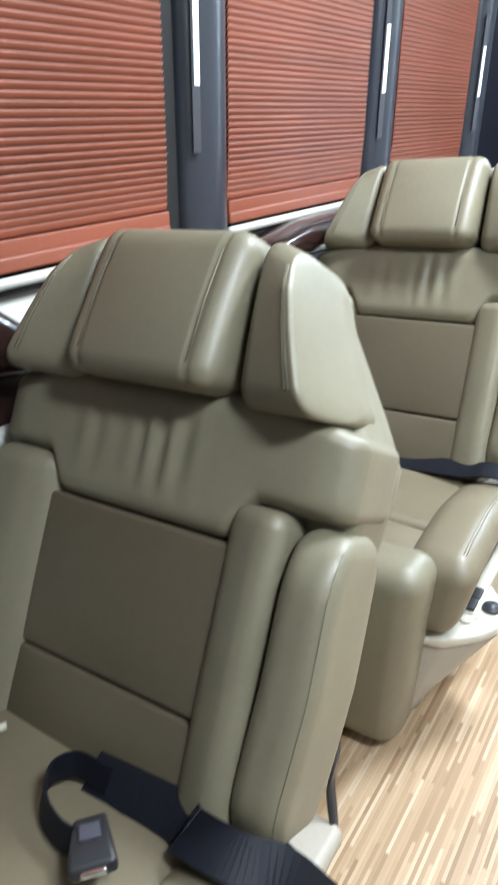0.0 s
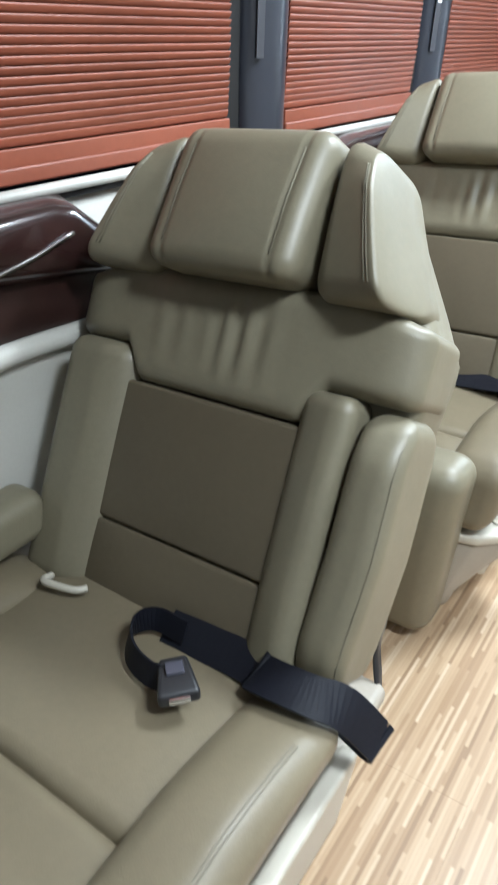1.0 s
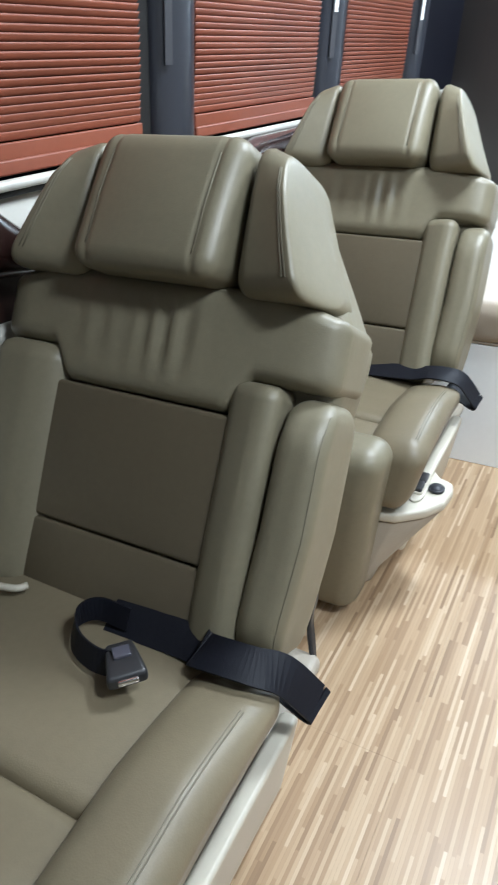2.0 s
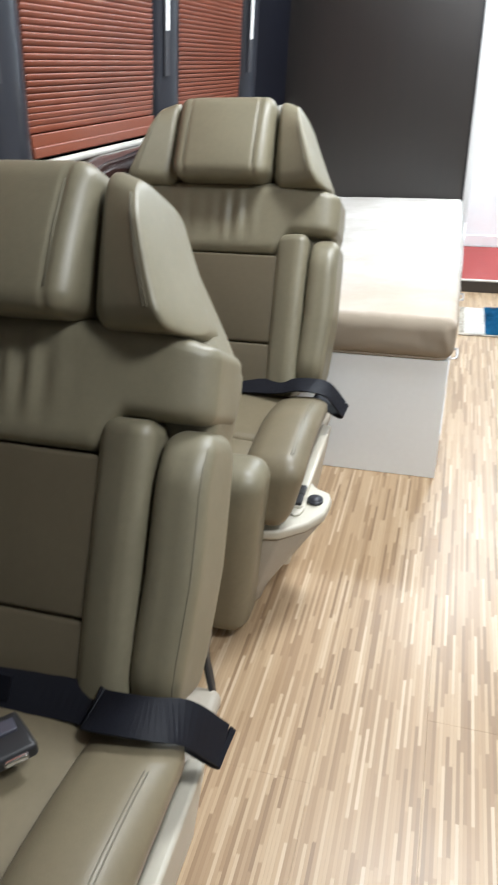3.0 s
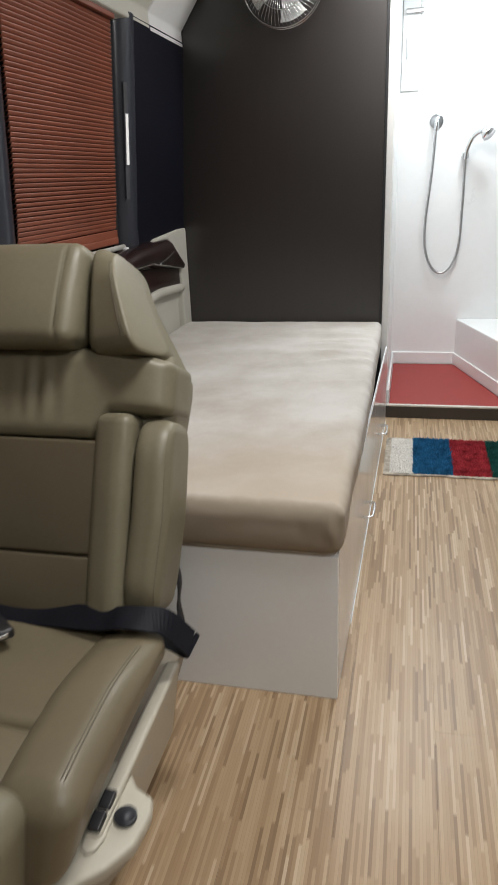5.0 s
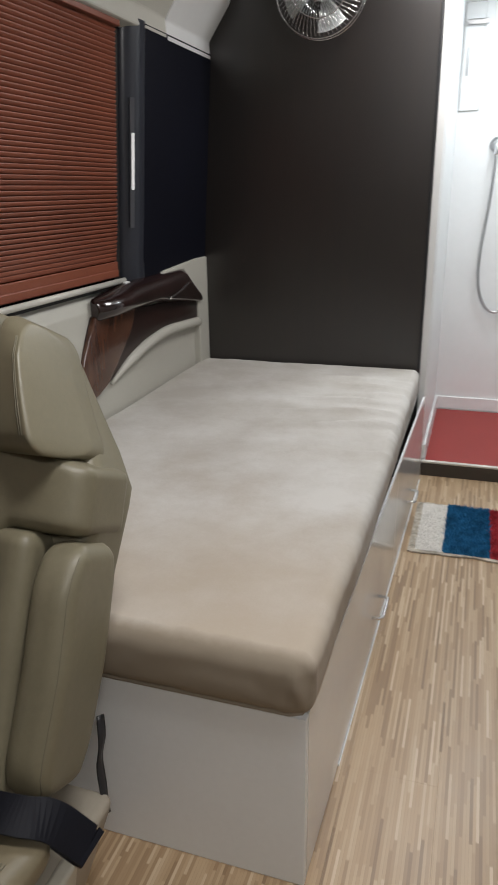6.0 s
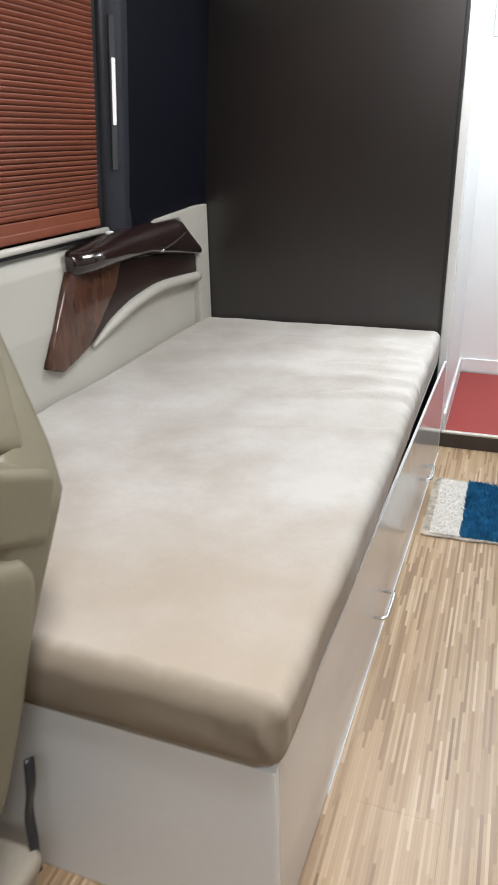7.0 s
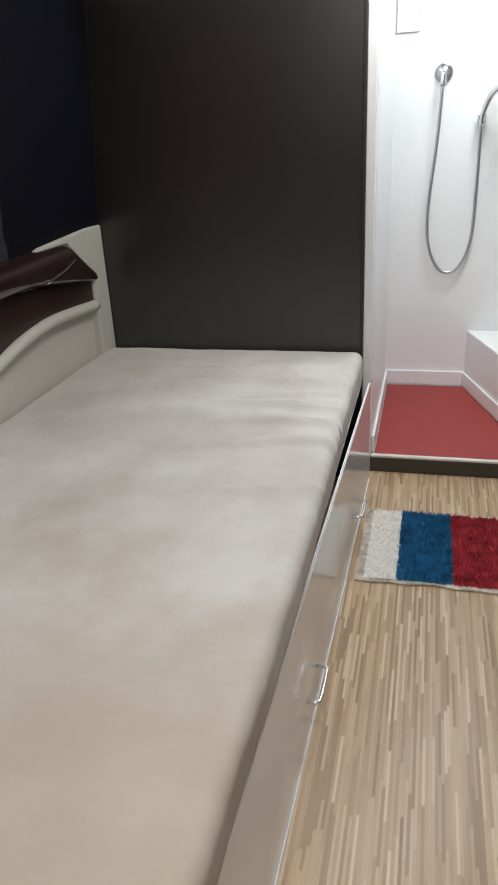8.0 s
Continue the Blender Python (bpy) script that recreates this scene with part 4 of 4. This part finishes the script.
# ---- wall fan on the partition ----
def wall_fan(cx, cz, yb):
    fan = empty("wall_fan", (cx, yb, cz), "white wire-guard wall fan with a dark hub", "fan")
    R = 0.165

    def add(name, bm, mat, label="", smooth=True, parent=None):
        return tuck(part(name, bm, mat, None, label, smooth), parent or fan)

    add("mount", disc((cx, yb - 0.012, cz), "y", 0.06, 0.022, 28, 0.004), SHADOWY, "black wall mount")
    add("motor", soft(0.045, 0.035, 0.045, 0.025, lambda x, y, z: (cx + x, yb - 0.058 + y, cz + z), (4, 4, 4)), SHADOWY)
    guard = bmesh.new()
    for rr, yy in ((R, yb - 0.105), (R * 0.985, yb - 0.125), (0.05, yb - 0.148), (R * 0.62, yb - 0.145)):
        n = 48
        tube([(cx + rr * math.cos(2 * math.pi * i / n), yy, cz + rr * math.sin(2 * math.pi * i / n)) for i in range(n + 1)], 0.0028, 6, guard)
    for i in range(60):
        a = 2 * math.pi * i / 60
        tube([(cx + r * math.cos(a + tw), yy, cz + r * math.sin(a + tw)) for r, yy, tw in ((0.05, yb - 0.148, 0), (0.10, yb - 0.147, 0.12), (0.145, yb - 0.138, 0.2), (R, yb - 0.115, 0.22), (R * 0.95, yb - 0.09, 0.22))], 0.0015, 4, guard)
    add("guard", guard, CHROME, "bright wire guard")
    add("hub_cap", disc((cx, yb - 0.149, cz), "y", 0.05, 0.010, 32, 0.004), SHADOWY, "dark round hub cap")
    for i in range(4):
        a0 = math.pi / 2 * i + 0.3
        bm = bmesh.new()
        grid = []
        for j in range(6):
            r = 0.035 + 0.105 * j / 5
            grid.append([bm.verts.new((cx + r * math.cos(a0 + w), yb - 0.105 - 0.02 * (k / 4 - 0.5), cz + r * math.sin(a0 + w))) for k, w in enumerate([-0.42 + 0.21 * q for q in range(5)])])
        for a, b in zip(grid, grid[1:]):
            for k in range(4):
                bm.faces.new((a[k], a[k + 1], b[k + 1], b[k]))
        bmesh.ops.solidify(bm, geom=bm.faces[:], thickness=0.002)
        add("blade", bm, WHITE, "pale fan blade")
    return fan


wall_fan(-0.415, 1.885, Y1)


# ---- shower set ----
shower = empty("shower_set", (0.3, YS, 1.3), "chrome hand shower with a hose looping down the wall", "shower")


def chrome_part(name, bm, label="", mat=None):
    return tuck(part(name, bm, mat or CHROME, None, label), shower)


chrome_part("rosette", disc((0.234, YS - 0.006, 1.401), "y", 0.036, 0.012, 32, 0.004), "round chrome wall plate", STEEL)
chrome_part("outlet", tube(spline([(0.234, YS - 0.010, 1.403), (0.234, YS - 0.035, 1.400), (0.234, YS - 0.043, 1.382), (0.233, YS - 0.044, 1.355)], 5), 0.012, 14))
hose = spline([(0.233, YS - 0.044, 1.36), (0.222, YS - 0.035, 1.15), (0.200, YS - 0.025, 0.90), (0.205, YS - 0.022, 0.74), (0.245, YS - 0.022, 0.635), (0.300, YS - 0.022, 0.603), (0.355, YS - 0.022, 0.645), (0.388, YS - 0.024, 0.76), (0.394, YS - 0.030, 0.95), (0.393, YS - 0.045, 1.14), (0.393, YS - 0.055, 1.21)], 14)
chrome_part("hose", tube(hose, [0.0068 + 0.0006 * (i % 2) for i in range(len(hose))], 10), "ribbed metal hose", STEEL)
chrome_part("holder", soft(0.018, 0.028, 0.02, 0.008, lambda x, y, z: (0.393 + x, YS - 0.028 + y, 1.225 + z), (2, 3, 2)))
hs = spline([(0.393, YS - 0.055, 1.20), (0.398, YS - 0.06, 1.25), (0.420, YS - 0.075, 1.305), (0.455, YS - 0.095, 1.335), (0.490, YS - 0.115, 1.335)], 6)
chrome_part("handset", tube(hs, [0.010 + 0.006 * min(1.0, i / len(hs)) for i in range(len(hs))], 14), "curved chrome handset")
chrome_part("spray_head", tube([(0.475, YS - 0.105, 1.345), (0.492, YS - 0.118, 1.325), (0.500, YS - 0.125, 1.315)], [0.02, 0.036, 0.036], 20), "round chrome spray head")


# ---- rug ----
rug = empty("rug", (0.36, 1.54, 0), "small shaggy rug striped white, blue, red and green", "rug")
RY0, RY1 = 1.335, 1.755


def wavy(x):
    return 0.004 * math.sin(x * 22) + 0.003 * math.sin(x * 51)


back_bm = bmesh.new()
n = 40
rows = []
for z in (0.001, 0.006):
    rows.append([[back_bm.verts.new((0.052 + 0.61 * i / n, yy + wavy(i / n * 0.6) * (1 if k else -1), z)) for i in range(n + 1)] for k, yy in enumerate((RY0, RY1))])
for lay in rows:
    for i in range(n):
        back_bm.faces.new((lay[0][i], lay[0][i + 1], lay[1][i + 1], lay[1][i]))
for k in (0, 1):
    for i in range(n):
        back_bm.faces.new((rows[0][k][i], rows[0][k][i + 1], rows[1][k][i + 1], rows[1][k][i]))
for i in (0, n):
    back_bm.faces.new((rows[0][0][i], rows[0][1][i], rows[1][1][i], rows[1][0][i]))
tuck(part("backing", back_bm, RUGBACK, None, "pale woven binding", False), rug)
rng = random.Random(4)
for name, mat, x0, x1, tall, count in (("white_stripe", PILE_WHITE, 0.078, 0.172, 0.004, 3600), ("blue_stripe", PILE_BLUE, 0.173, 0.330, 0.016, 4200), ("red_stripe", PILE_RED, 0.331, 0.480, 0.013, 4200), ("green_stripe", PILE_GREEN, 0.481, 0.640, 0.014, 3600)):
    bm = bmesh.new()
    base = [bm.verts.new(p) for p in ((x0, RY0 + 0.016, 0.0065), (x1, RY0 + 0.016, 0.0065), (x1, RY1 - 0.016, 0.0065), (x0, RY1 - 0.016, 0.0065))]
    bm.faces.new(base)
    for _ in range(count):
        px, py = rng.uniform(x0, x1), rng.uniform(RY0 + 0.014, RY1 - 0.014)
        a, w, h = rng.uniform(0, 6.28), rng.uniform(0.002, 0.0038), tall * rng.uniform(0.6, 1.15)
        tip = Vector((px + rng.gauss(0, 0.005), py + rng.gauss(0, 0.005), 0.0065 + h))
        tri = [bm.verts.new((px + w * math.cos(a + q), py + w * math.sin(a + q), 0.0062)) for q in (0, 2.1, 4.2)]
        t = bm.verts.new(tip)
        for q in range(3):
            bm.faces.new((tri[q], tri[(q + 1) % 3], t))
    tuck(tagged(part(name, bm, mat, None, "", False), "", "", "", "stuff"), rug)


# ---- pieces: blind slats and floor boards ----
for blind, y0, y1 in BLINDS:
    me = slat_mesh((y1 - y0) / 2)
    z = SILL + 0.078
    while z < HEAD - 0.035:
        o = new("slat", me)
        o.location = (lean(z) - 0.004, (y0 + y1) / 2, z)
        o.scale.x = 0.50 + 0.50 * min(1.0, (z - SILL - 0.07) / 0.10)
        tuck(o, blind)
        z += PITCH

board_meshes = {}


def board(x0, x1, y0, y1):
    key = (round(x1 - x0, 4), round(y1 - y0, 4))
    if key not in board_meshes:
        bm = box(-key[0] / 2, key[0] / 2, -key[1] / 2, key[1] / 2, -0.009, 0.0)
        bmesh.ops.bevel(bm, geom=[e for e in bm.edges if all(v.co.z > -0.001 for v in e.verts)], offset=0.00025, segments=1, affect="EDGES")
        me = bpy.data.meshes.new("board")
        bm.to_mesh(me)
        bm.free()
        me.materials.append(FLOORING)
        board_meshes[key] = me
    o = new("board", board_meshes[key])
    o.location = ((x0 + x1) / 2, (y0 + y1) / 2, 0)
    o.parent = floor


BW, BL = 0.193, 1.22
for i in range(12):
    x0 = -1.13 + i * BW
    if x0 > XR:
        break
    shift = (0.0, 0.62, 0.25, 0.91, 0.43)[i % 5]
    y = Y0 - 1.22 + shift + 0.146
    while y < 2.12:
        a, b = max(y, Y0), min(y + BL, 2.12)
        if b - a > 0.02:
            board(max(x0, XL - 0.03) + 0.0001, min(x0 + BW, XR) - 0.0001, a + 0.0001, b - 0.0001)
        y += BL
